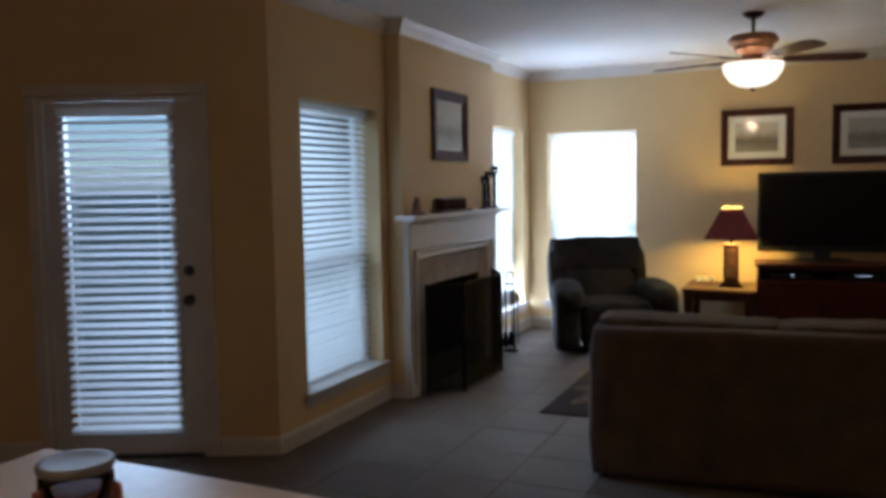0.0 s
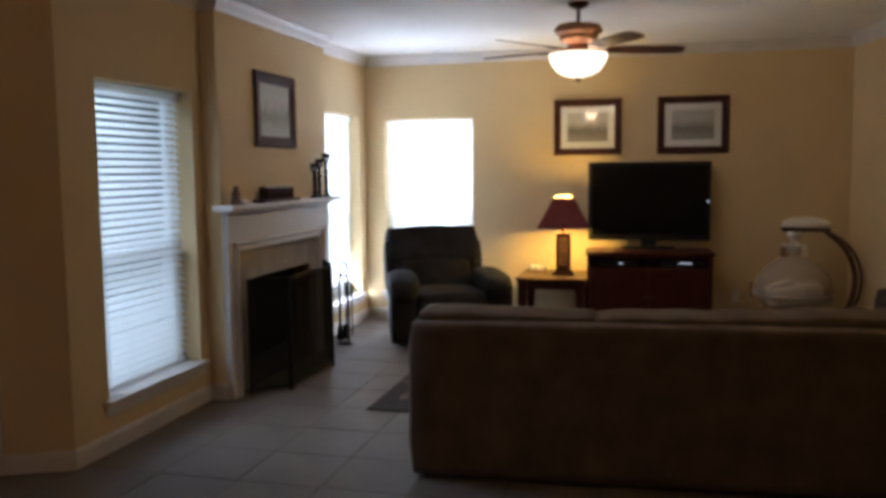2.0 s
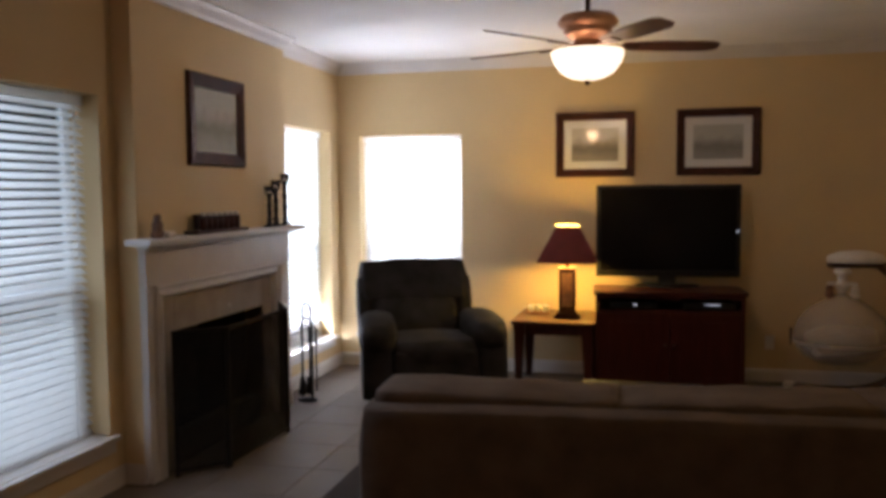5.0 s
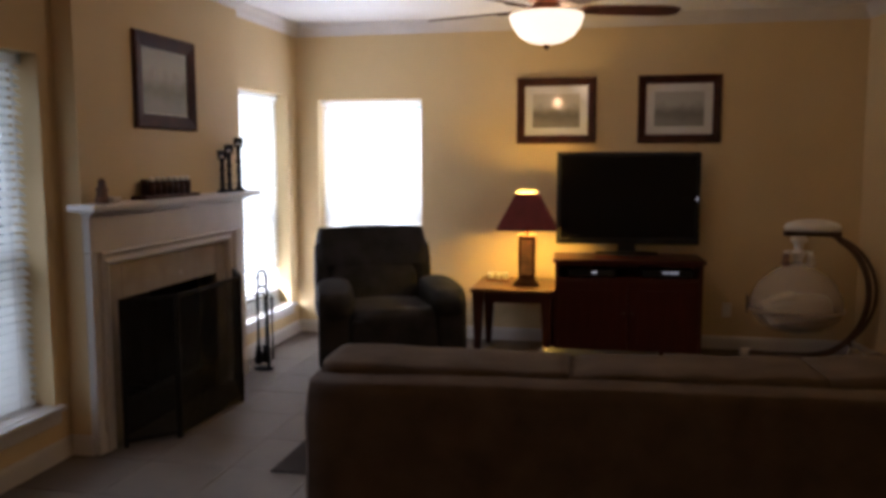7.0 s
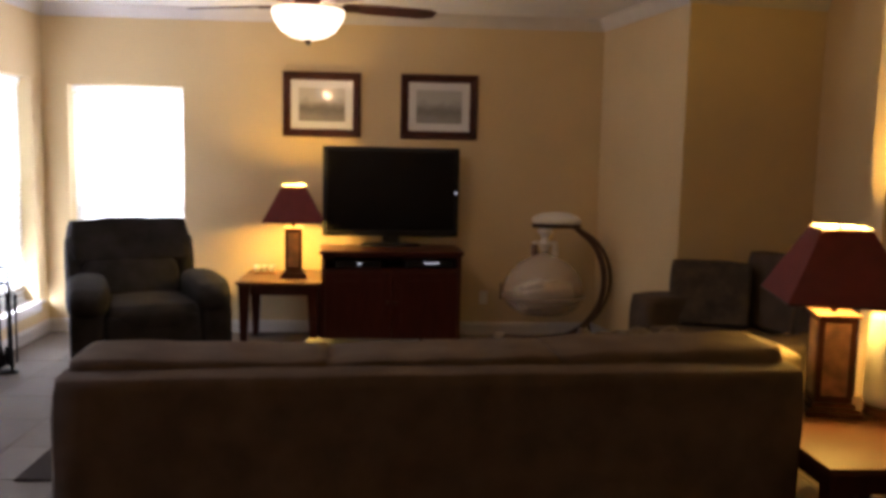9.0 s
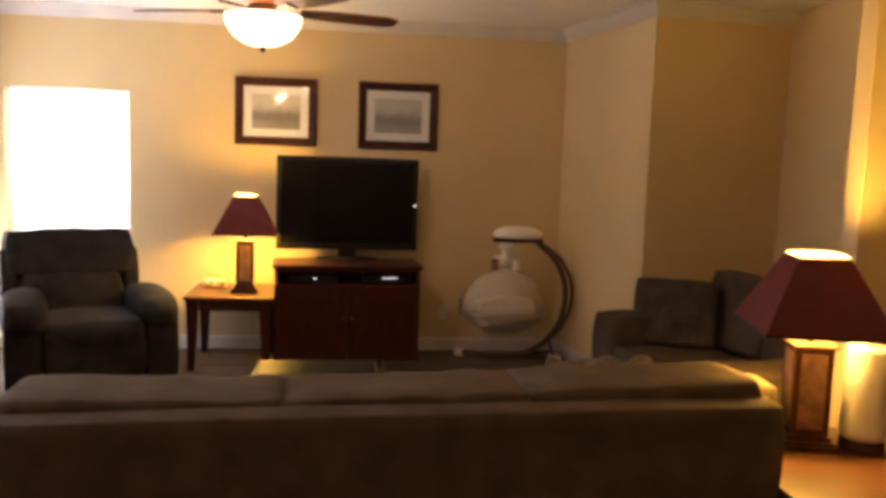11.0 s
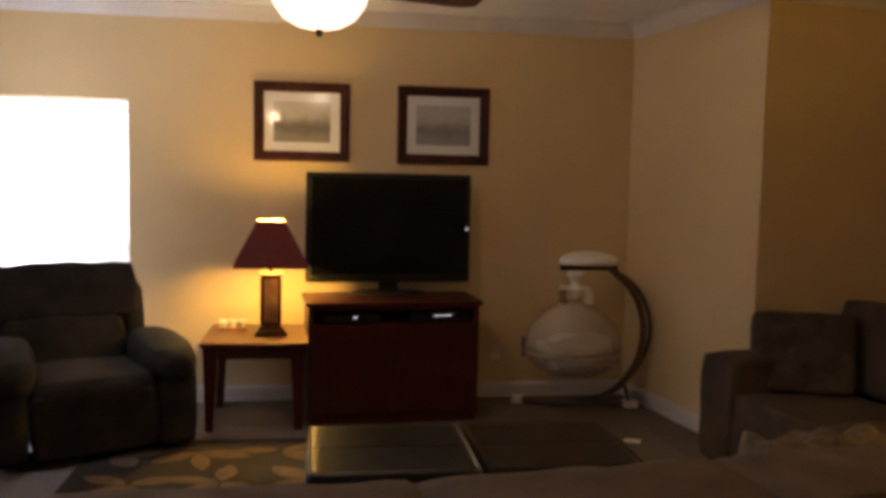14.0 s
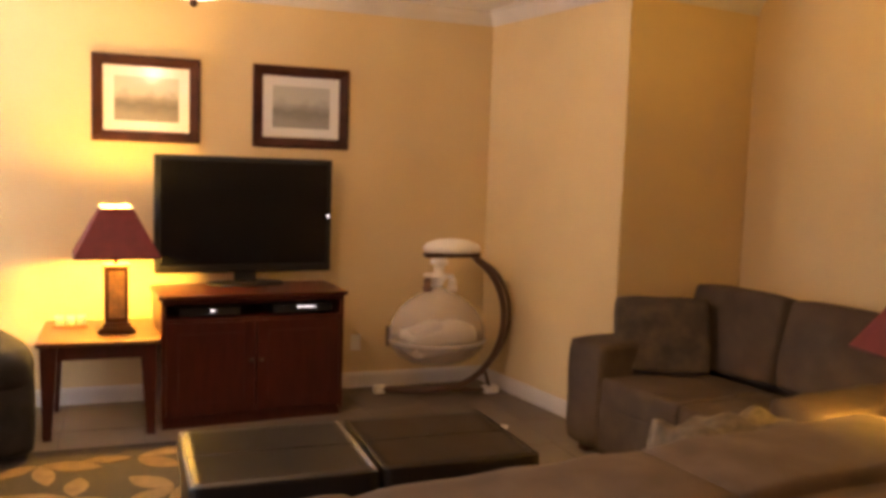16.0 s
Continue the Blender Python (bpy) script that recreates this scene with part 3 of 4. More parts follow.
# fire tools on a stand
tools = thing("fire_tool_set", (-0.70, 7.33, 0), "black iron fireplace tool set on a looped stand", "fire tools", rz=62)
part("stand_base", moved(lathe([(0, 0), (0.085, 0), (0.085, 0.012), (0.03, 0.02), (0.012, 0.026), (0, 0.026)], 24), Matrix.Diagonal((0.8, 1, 1, 1))), M_IRON, tools, "", True)
hoop = [(0, -0.058, 0.02), (0, -0.058, 0.58)] + [(0, -0.058 * math.cos(k * math.pi / 10), 0.585 + 0.05 * math.sin(k * math.pi / 10)) for k in range(1, 10)] + [(0, 0.058, 0.58), (0, 0.058, 0.02)]
part("hoop_stand", tube(hoop, 0.010), M_IRON, tools, "", True)
part("loop_handle", tube([(0, -0.045, 0.615), (0, -0.052, 0.68)] + [(0, -0.05 * math.cos(k * math.pi / 10), 0.70 + 0.05 * math.sin(k * math.pi / 10)) for k in range(11)] + [(0, 0.052, 0.68), (0, 0.045, 0.615)], 0.010), M_IRON, tools, "", True)
for y, nm in ((-0.085, "poker"), (0.02, "shovel"), (0.085, "brush")):
    x = 0.04 if nm == "shovel" else 0.02
    part(nm, tube([(x, y, 0.54), (x, y, 0.30), (x, y, 0.08)], 0.0065), M_IRON, tools, "", True)
    part(nm + "_grip", lathe([(0.006, 0.42), (0.013, 0.45), (0.011, 0.52), (0.015, 0.55), (0, 0.565)], 12, (x, y, 0)), M_IRON, tools, "", True)
    part(nm + "_hook", tube([(0, y * 0.68, 0.575), (x * 0.6, y, 0.57), (x, y, 0.55)], 0.005), M_IRON, tools, "", True)
part("shovel_blade", boxes((0.034, 0.048, -0.02, 0.06, 0.035, 0.17), bev=0.006), M_IRON, tools)
part("brush_head", lathe([(0, 0.03), (0.034, 0.03), (0.030, 0.09), (0.020, 0.15), (0.009, 0.18), (0, 0.185)], 14, (0.02, 0.085, 0)), M_IRON, tools, "", True)

# things on the mantel shelf
ZM = 1.3525


def candlestick(y, h, x=-0.76):
    c = thing("candlestick", (x, y, ZM), "black turned candlestick with a glass cup on the mantel", "candlestick", "candlesticks on the mantel")
    part("stem", lathe([(0, 0), (0.042, 0), (0.042, 0.010), (0.022, 0.022), (0.015, 0.04), (0.023, 0.055), (0.014, 0.07), (0.019, h * 0.45), (0.014, h * 0.6), (0.025, h * 0.66), (0.014, h * 0.72), (0.018, h * 0.95), (0.036, h - 0.006), (0.036, h), (0, h)], 18), M_IRON, c, "", True)
    part("cup", lathe([(0.022, h), (0.034, h + 0.01), (0.034, h + 0.055), (0.030, h + 0.055), (0.030, h + 0.012), (0, h + 0.008)], 18), M_CLEAR, c, "small clear glass cup", True)
    part("candle", lathe([(0, h + 0.009), (0.019, h + 0.009), (0.019, h + 0.03), (0, h + 0.031)], 14), M_WHITEPL, c, "", True)


for y, h in ((6.86, 0.235), (6.965, 0.275), (7.12, 0.325)):
    candlestick(y, h)
tray = thing("candle_tray", (-0.75, 6.10, ZM), "long dark tray holding a row of small dark votives", "candle tray")
part("tray_base", boxes((-0.05, 0.05, -0.30, 0.33, 0, 0.022), bev=0.006), M_DARKWOOD, tray)
part("tray_rail", boxes((-0.045, -0.03, -0.20, 0.28, 0.022, 0.115), bev=0.004), M_DARKWOOD, tray)
for k in range(7):
    y = -0.17 + k * 0.068
    part("votive", lathe([(0, 0.022), (0.021, 0.022), (0.024, 0.06), (0.022, 0.10), (0.018, 0.104), (0, 0.10)], 14, (0.008, y, 0)), M_DARKWOOD, tray, "", True)
    part("wick_cup", lathe([(0, 0.10), (0.014, 0.101), (0.012, 0.125), (0, 0.127)], 12, (0.008, y, 0)), M_WHITEPL, tray, "pale candle top", True)
fig = thing("figurine", (-0.75, 5.46, ZM), "small brown and cream ceramic figurine on the mantel", "figurine")
part("figurine_body", lathe([(0, 0), (0.035, 0), (0.04, 0.02), (0.028, 0.05), (0.034, 0.075), (0.02, 0.095), (0.022, 0.115), (0.012, 0.13), (0, 0.132)], 16), M_SLATE, fig, "", True)
part("figurine_plinth", boxes((-0.04, 0.04, 0.045, 0.12, 0, 0.03), bev=0.008), M_CREAM, fig)


# pictures
def picture(name, m, w, h, label, border=0.068, kind=0, gap=0.065):
    """Local x right, y into the wall, z up, from the lower left corner."""
    p = new(name)
    p.matrix_world = m
    tagged(p, label, "framed picture", "framed pictures")
    bm = bmesh.new()
    o = [(0, 0), (w, 0), (w, h), (0, h)]
    rings = []
    for ins, y in ((0, 0.0), (0, -0.022), (0.012, -0.030), (border * 0.6, -0.022), (border, -0.014), (border, -0.004)):
        rings.append([bm.verts.new((x + (ins if x == 0 else -ins), y, z + (ins if z == 0 else -ins))) for x, z in o])
    for a, b in zip(rings, rings[1:]):
        for k in range(4):
            bm.faces.new((a[k], a[(k + 1) % 4], b[(k + 1) % 4], b[k]))
    part("picture_frame", bm, M_DARKWOOD, p, "dark reddish wooden frame")
    part("picture_mat", boxes((border - 0.004, w - border + 0.004, -0.006, -0.001, border - 0.004, h - border + 0.004)), M_MAT, p, "white mat under glass")
    i = border + gap
    pr = part("print", boxes((i, w - i, -0.0075, -0.0062, i, h - i)), M_PRINTS[kind], p, "faded grey landscape print")
    return p


def print_material(name, a, b, c):
    m = shader(name, a, 0.5, var=0.1, scale=3, coat=0.9)
    nt = m.node_tree
    bs = nt.nodes["Principled BSDF"]
    tc = nt.nodes.new("ShaderNodeTexCoord")
    sep = nt.nodes.new("ShaderNodeSeparateXYZ")
    nz = nt.nodes.new("ShaderNodeTexNoise")
    nz.inputs["Scale"].default_value, nz.inputs["Detail"].default_value = 9, 6
    add = nt.nodes.new("ShaderNodeMath")
    add.operation = "MULTIPLY_ADD"
    add.inputs[1].default_value = 0.5
    ramp = nt.nodes.new("ShaderNodeValToRGB")
    nt.links.new(tc.outputs["Generated"], sep.inputs["Vector"])
    nt.links.new(tc.outputs["Object"], nz.inputs["Vector"])
    nt.links.new(nz.outputs["Fac"], add.inputs[0])
    nt.links.new(sep.outputs["Z"], add.inputs[2])
    els = ramp.color_ramp.elements
    els[0].position, els[0].color = 0.35, (*b, 1)
    els[1].position, els[1].color = 0.95, (*a, 1)
    e = els.new(0.62)
    e.color = (*c, 1)
    e = els.new(0.78)
    e.color = (*b, 1)
    nt.links.new(add.outputs["Value"], ramp.inputs["Fac"])
    nt.links.new(ramp.outputs["Color"], bs.inputs["Base Color"])
    return m


M_PRINTS = [print_material("print_sepia", (0.46, 0.43, 0.38), (0.24, 0.22, 0.18), (0.15, 0.13, 0.11)),
            print_material("print_grey", (0.42, 0.42, 0.40), (0.27, 0.27, 0.25), (0.19, 0.19, 0.17)),
            print_material("print_pale", (0.30, 0.31, 0.29), (0.20, 0.21, 0.19), (0.12, 0.13, 0.11))]
picture("framed_picture", pose(1.045, YT, 1.705), 0.66, 0.548, "landscape print in a dark wooden frame above the lamp", kind=0)
picture("framed_picture", pose(2.045, YT, 1.708), 0.66, 0.548, "grey landscape print in a dark wooden frame above the television", kind=1)
picture("framed_picture", Matrix.Translation((BX, 5.915, 1.765)) @ Matrix.Rotation(radians(90), 4, "Z"), 0.70, 0.56, "pale print in a dark wooden frame over the mantel", border=0.085, kind=2, gap=0.004)

# ---- ceiling fan ----
fan = thing("ceiling_fan", (FAN[0], FAN[1], H + 0.043), "brown five-blade ceiling fan with a lit frosted bowl", "ceiling fan")
part("canopy", lathe([(0, -0.043), (0.075, -0.043), (0.075, -0.055), (0.055, -0.075), (0.02, -0.09), (0, -0.09)], 28), M_BRONZE, fan, "", True)
part("downrod", lathe([(0, -0.07), (0.014, -0.07), (0.014, -0.18), (0, -0.18)], 16), M_BRONZE, fan, "", True)
part("motor_housing", lathe([(0, -0.19), (0.05, -0.19), (0.06, -0.205), (0.15, -0.20), (0.175, -0.235), (0.165, -0.26), (0.135, -0.275), (0.14, -0.295), (0.115, -0.32), (0.08, -0.335), (0.08, -0.345), (0, -0.345)], 36), M_COPPER, fan, "ribbed copper motor housing", True)
part("light_collar", lathe([(0, -0.345), (0.075, -0.345), (0.085, -0.36), (0.12, -0.378), (0.128, -0.388), (0.124, -0.396), (0.11, -0.392), (0.07, -0.37), (0, -0.37)], 36), M_COPPER, fan, "", True)
bowl = part("glass_bowl", lathe([(0.206, -0.402), (0.209, -0.42), (0.195, -0.465), (0.155, -0.52), (0.10, -0.553), (0.05, -0.565), (0.02, -0.568), (0.02, -0.563), (0.05, -0.56), (0.098, -0.548), (0.15, -0.516), (0.19, -0.463), (0.203, -0.42), (0.200, -0.402), (0.206, -0.402)], 40), M_BOWL, fan, "frosted glass bowl, lit", True)
bowl.visible_shadow = False
part("finial", lathe([(0, -0.562), (0.02, -0.566), (0.012, -0.575), (0.018, -0.585), (0.008, -0.597), (0, -0.60)], 16), M_BRONZE, fan, "", True)
blade_bm = bmesh.new()
outline = []
for k in range(13):
    u = 0.20 + 0.57 * k / 12
    wdt = 0.052 + 0.020 * min(1, (u - 0.2) / 0.2)
    if k > 10:
        wdt *= (0.93, 0.55)[k - 11]
    outline.append((u, wdt))
top = [blade_bm.verts.new((u, w, 0.003)) for u, w in outline] + [blade_bm.verts.new((u, -w, 0.003)) for u, w in outline[::-1]]
low = [blade_bm.verts.new((v.co.x, v.co.y, -0.004)) for v in top]
blade_bm.faces.new(top)
blade_bm.faces.new(low[::-1])
for k in range(len(top)):
    blade_bm.faces.new((top[k], top[(k + 1) % len(top)], low[(k + 1) % len(top)], low[k]))
blade_me = mesh("blade", blade_bm, M_FANWOOD)
iron_me = mesh("blade_iron", boxes((0.06, 0.25, -0.018, 0.018, -0.012, -0.005), (0.20, 0.30, -0.035, 0.035, -0.012, -0.0045), bev=0.002), M_BRONZE)
for k in range(5):
    for nm, me in (("blade", blade_me), ("blade_iron", iron_me)):
        b = new(nm, me)
        b.parent = fan
        b.matrix_basis = Matrix.Translation((0, 0, -0.372)) @ Matrix.Rotation(radians(17 + 72 * k), 4, "Z") @ Matrix.Rotation(radians(-12), 4, "X")

# ---- sofa seen from behind ----
SW = 2.77
sofa = thing("sofa", (2.205, 4.33, 0), "taupe microfibre three-seat sofa with loose back cushions", "sofa", rz=4)
part("back_frame", moved(cushion(SW, 0.22, 0.795, 0.15, 0.006, 1), Matrix.Translation((0, 0.10, 0.02))), M_SOFA, sofa, "", True)
part("seat_frame", moved(cushion(SW - 0.4, 0.78, 0.26, 0.10, 0.0, 2, 6), Matrix.Translation((0, 0.56, 0.06))), M_SOFA, sofa, "", True)
cwid = (SW - 0.07) / 3
for k in range(3):
    x = -SW / 2 + 0.035 + cwid * (k + 0.5)
    part("back_cushion", moved(cushion(cwid + 0.05, 0.42, 0.55, 0.36, 0.022, 3 + k, 16, 0.014), Matrix.Translation((x, 0.30, (0.296, 0.292, 0.314)[k])) @ Matrix.Rotation(radians((1.0, -0.6, -1.6)[k]), 4, "Y") @ Matrix.Rotation(radians(-2), 4, "X")), M_SOFA, sofa, "", True)
    part("seat_cushion", moved(cushion((SW - 0.42) / 3, 0.62, 0.19, 0.28, 0.015, 8 + k, 12), Matrix.Translation((-SW / 2 + 0.21 + (SW - 0.42) / 3 * (k + 0.5), 0.66, 0.30))), M_SOFA, sofa, "", True)
for sx in (-1, 1):
    part("arm", moved(cushion(0.23, 0.92, 0.60, 0.32, 0.01, 12 + sx, 12), Matrix.Translation((sx * (SW / 2 - 0.115), 0.52, 0.06))), M_SOFA, sofa, "", True)
for x in (-SW / 2 + 0.09, SW / 2 - 0.09):
    for y in (0.08, 0.90):
        part("foot", lathe([(0, 0), (0.022, 0), (0.03, 0.075), (0, 0.075)], 14, (x, y, 0)), M_DARKWOOD, sofa, "", True)
pil = thing("throw_pillow", (3.69, 5.0, 0.5005), "tan throw pillow wedged between sofa arm and lamp", "pillow")
part("pillow_body", moved(cushion(0.17, 0.24, 0.26, 0.5, 0.03, 21), Matrix.Rotation(radians(4), 4, "Y")), M_TAN, pil, "", True)
thr = thing("throw_blanket", (3.10, 5.06, 0.492), "crumpled beige patterned throw heaped on the sofa seat", "blanket")
folds = cushion(0.56, 0.32, 0.31, 0.55, 0.045, 31, 22, p=3.0)
for v in folds.verts:
    v.co.z += 0.018 * math.sin(v.co.x * 27 + v.co.y * 15) + 0.012 * math.sin(v.co.y * 38 - v.co.x * 13)
part("blanket_folds", moved(folds, Matrix.Rotation(radians(6), 4, "Z")), M_THROW, thr, "", True)

# ---- recliner ----
rec = thing("recliner", (0.115, 7.84, 0), "charcoal microfibre rocker recliner with padded arms", "armchair", rz=24)
RW = 1.13
for sx in (-1, 1):
    splay = Matrix.Rotation(radians(sx * 4), 4, "Z")
    part("arm_pad", moved(cushion(0.30, 0.70, 0.28, 0.85, 0.02, 40 + sx, 18, p=2.5), Matrix.Translation((sx * (RW / 2 - 0.15), -0.16, 0.375)) @ splay @ Matrix.Rotation(radians(4), 4, "X")), M_RECL, rec, "", True)
    part("arm_side", moved(cushion(0.235, 0.80, 0.52, 0.40, 0.010, 44 + sx, 12, p=3.5), Matrix.Translation((sx * (RW / 2 - 0.145), -0.08, 0.03)) @ splay), M_RECL, rec, "", True)
    part("back_wing", moved(cushion(0.12, 0.22, 0.50, 0.6, 0.02, 53 + sx, 12, p=3.0), Matrix.Translation((sx * 0.415 - 0.065, 0.20, 0.42)) @ Matrix.Rotation(radians(-16), 4, "X")), M_RECL, rec, "", True)
part("footrest", moved(cushion(RW - 0.46, 0.18, 0.37, 0.5, 0.02, 47, p=3.5), Matrix.Translation((0, -0.42, 0.055))), M_RECL, rec, "", True)
part("seat_cushion", moved(cushion(RW - 0.44, 0.72, 0.24, 0.6, 0.025, 48, 16, p=3.0), Matrix.Translation((0, -0.16, 0.255))), M_RECL, rec, "", True)
part("backrest", moved(cushion(0.90, 0.26, 0.71, 0.34, 0.02, 49, p=5), Matrix.Translation((-0.065, 0.27, 0.33)) @ Matrix.Rotation(radians(-16), 4, "X")), M_RECL, rec, "", True)
part("head_cushion", moved(cushion(0.89, 0.25, 0.34, 0.40, 0.03, 50, 16, p=4.5), Matrix.Translation((-0.065, 0.265, 0.685)) @ Matrix.Rotation(radians(-16), 4, "X")), M_RECL, rec, "", True)
part("lumbar_cushion", moved(cushion(0.72, 0.22, 0.33, 0.55, 0.03, 51, 16, p=3.2), Matrix.Translation((-0.07, 0.155, 0.41)) @ Matrix.Rotation(radians(-18), 4, "X")), M_RECL, rec, "", True)
part("rocker_base", boxes((-0.33, 0.33, -0.28, 0.28, 0.0, 0.06), bev=0.015), M_BLACK, rec)
part("recline_lever", boxes((RW / 2 + 0.001, RW / 2 + 0.015, -0.12, 0.03, 0.30, 0.325), bev=0.004), M_BLACK, rec)


# ---- tables and lamps ----
def end_table(loc, w, d, h, label):
    t = thing("end_table", loc, label, "table", "cherry end tables")
    part("tabletop", boxes((-w / 2, w / 2, -d / 2, d / 2, h - 0.028, h), bev=0.006), M_CHERRY, t)
    part("apron", boxes((-w / 2 + 0.05, w / 2 - 0.05, -d / 2 + 0.04, -d / 2 + 0.06, h - 0.11, h - 0.0285), (-w / 2 + 0.05, w / 2 - 0.05, d / 2 - 0.06, d / 2 - 0.04, h - 0.11, h - 0.0285), (-w / 2 + 0.04, -w / 2 + 0.06, -d / 2 + 0.06, d / 2 - 0.06, h - 0.11, h - 0.0285), (w / 2 - 0.06, w / 2 - 0.04, -d / 2 + 0.06, d / 2 - 0.06, h - 0.11, h - 0.0285)), M_MAHOG, t)
    for sx in (-1, 1):
        for sy in (-1, 1):
            bm = bmesh.new()
            cx, cy = sx * (w / 2 - 0.065), sy * (d / 2 - 0.065)
            a = [bm.verts.new((cx + q * 0.023 + sx * 0.010, cy + r * 0.023 + sy * 0.010, 0)) for q, r in ((-1, -1), (1, -1), (1, 1), (-1, 1))]
            b = [bm.verts.new((cx + q * 0.046, cy + r * 0.046, h - 0.0285)) for q, r in ((-1, -1), (1, -1), (1, 1), (-1, 1))]
            bm.faces.new(a[::-1])
            bm.faces.new(b)
            for k in range(4):
                bm.faces.new((a[k], a[(k + 1) % 4], b[(k + 1) % 4], b[k]))
            part("leg", bm, M_MAHOG, t)
    return t


end_table((1.105, 8.28, 0), 0.66, 0.70, 0.566, "cherry wood end table with tapered legs between recliner and television")
end_table((3.92, 4.67, 0), 0.70, 0.92, 0.50, "polished cherry end table beside the sofa arm")


def frustum(b, t, z0, z1, wall_t=0.0):
    """Four-sided tapering shell open at top and bottom."""
    bm = bmesh.new()
    loops = []
    for half, z in ((b, z0), (t, z1), (t - wall_t, z1), (b - wall_t, z0)):
        loops.append([bm.verts.new((q * half, r * half, z)) for q, r in ((-1, -1), (1, -1), (1, 1), (-1, 1))])
    for i in range(4):
        a, c = loops[i], loops[(i + 1) % 4]
        for k in range(4):
            bm.faces.new((a[k], a[(k + 1) % 4], c[(k + 1) % 4], c[k]))
    return bm


def table_lamp(loc, rz, col, base, sh_b, sh_t, zc, z0, z1, label):
    l = thing("table_lamp", loc, label, "lamp", "burgundy table lamps", rz)
    part("lamp_foot", boxes((-base, base, -base, base, 0, 0.02), (-base * 0.9, base * 0.9, -base * 0.9, base * 0.9, 0.02, 0.035), (-base * 0.75, base * 0.75, -base * 0.75, base * 0.75, 0.035, 0.055), bev=0.003), M_BRONZE, l)
    c = part("column", boxes((-col, col, -col, col, 0.055, zc - 0.012)), M_DARKWOOD, l, "dark wooden column")
    for k in range(4):
        part("slate_panel", moved(boxes((-col * 0.68, col * 0.68, -col - 0.004, -col + 0.002, 0.085, zc - 0.04), bev=0.002), Matrix.Rotation(radians(90 * k), 4, "Z")), M_SLATE, c, "rust-coloured slate panel")
    part("column_cap", boxes((-col * 1.18, col * 1.18, -col * 1.18, col * 1.18, zc - 0.012, zc), bev=0.003), M_COPPER, l)
    part("lamp_neck", lathe([(0, zc), (0.014, zc), (0.010, zc + 0.05), (0.016, zc + 0.06), (0.016, zc + 0.09), (0, zc + 0.09)], 14), M_BRONZE, l, "", True)
    s = part("shade", frustum(sh_b, sh_t, z0, z1, 0.004), M_SHADE, l, "burgundy square cloth shade, lit from inside")
    part("shade_lining", frustum(sh_b - 0.006, sh_t - 0.006, z0 + 0.002, z1 - 0.002, 0.002), M_SHADEIN, s, "pale lining")
    # added pale rim stands in for the bright glow at the shade's top opening
    part("top_glow_band", frustum(sh_t + 0.001, sh_t - 0.004, z1 + 0.001, z1 + 0.010, 0.003), M_SHADEIN, s, "pale rim added to imitate the glow of the top opening")
    part("shade_trim", frustum(sh_b + 0.002, sh_b - 0.001, z0 - 0.006, z0 + 0.004, 0.008), M_DARKWOOD, s)
    part("harp", tube([(0.06 * math.sin(a), 0, zc + 0.08 + (z1 - zc - 0.09) * (0.5 - 0.5 * math.cos(a))) for a in [k * math.pi / 10 for k in range(11)]] + [(-0.06 * math.sin(a), 0, zc + 0.08 + (z1 - zc - 0.09) * (0.5 + 0.5 * math.cos(a))) for a in [k * math.pi / 10 for k in range(1, 10)]], 0.0025, 6), M_BRONZE, l)
    part("finial", lathe([(0, z1 - 0.012), (0.006, z1 - 0.012), (0.009, z1 + 0.008), (0, z1 + 0.02)], 10), M_BRONZE, l, "", True)
    return l


table_lamp((1.19, 8.25, 0.5665), 4, 0.064, 0.104, 0.235, 0.092, 0.405, 0.46, 0.737, "table lamp with burgundy shade and slate column, lit")
table_lamp((3.925, 4.91, 0.5005), -12, 0.077, 0.119, 0.258, 0.104, 0.445, 0.507, 0.807, "table lamp with burgundy shade beside the sofa, lit")

can = thing("canister", (4.145, 4.83, 0.5005), "white ceramic canister on a dark base under the lamp", "canister")
part("canister_base", lathe([(0, 0), (0.088, 0), (0.092, 0.008), (0.088, 0.045), (0.080, 0.052), (0, 0.052)], 30), M_DARKWOOD, can, "dark wooden base", True)
part("canister_body", lathe([(0, 0.0525), (0.082, 0.0525), (0.093, 0.065), (0.094, 0.09), (0.090, 0.28), (0.088, 0.43), (0.082, 0.442), (0, 0.444)], 32), M_CERAMIC, can, "", True)
part("canister_knob", lathe([(0, 0.4445), (0.016, 0.4445), (0.012, 0.455), (0.02, 0.465), (0.012, 0.478), (0, 0.48)], 16), M_CERAMIC, can, "", True)

dish = thing("candle_holder", (0.93, 8.42, 0.5665), "small tray of three clear votive glasses on the end table", "candle holder")
part("holder_base", boxes((-0.10, 0.10, -0.04, 0.04, 0, 0.012), bev=0.004), M_COPPER, dish)
for k in (-1, 0, 1):
    part("votive_glass", lathe([(0, 0.012), (0.022, 0.012), (0.027, 0.065), (0.024, 0.065), (0.02, 0.018), (0, 0.016)], 14, (k * 0.06, 0, 0)), M_FROST, dish, "", True)

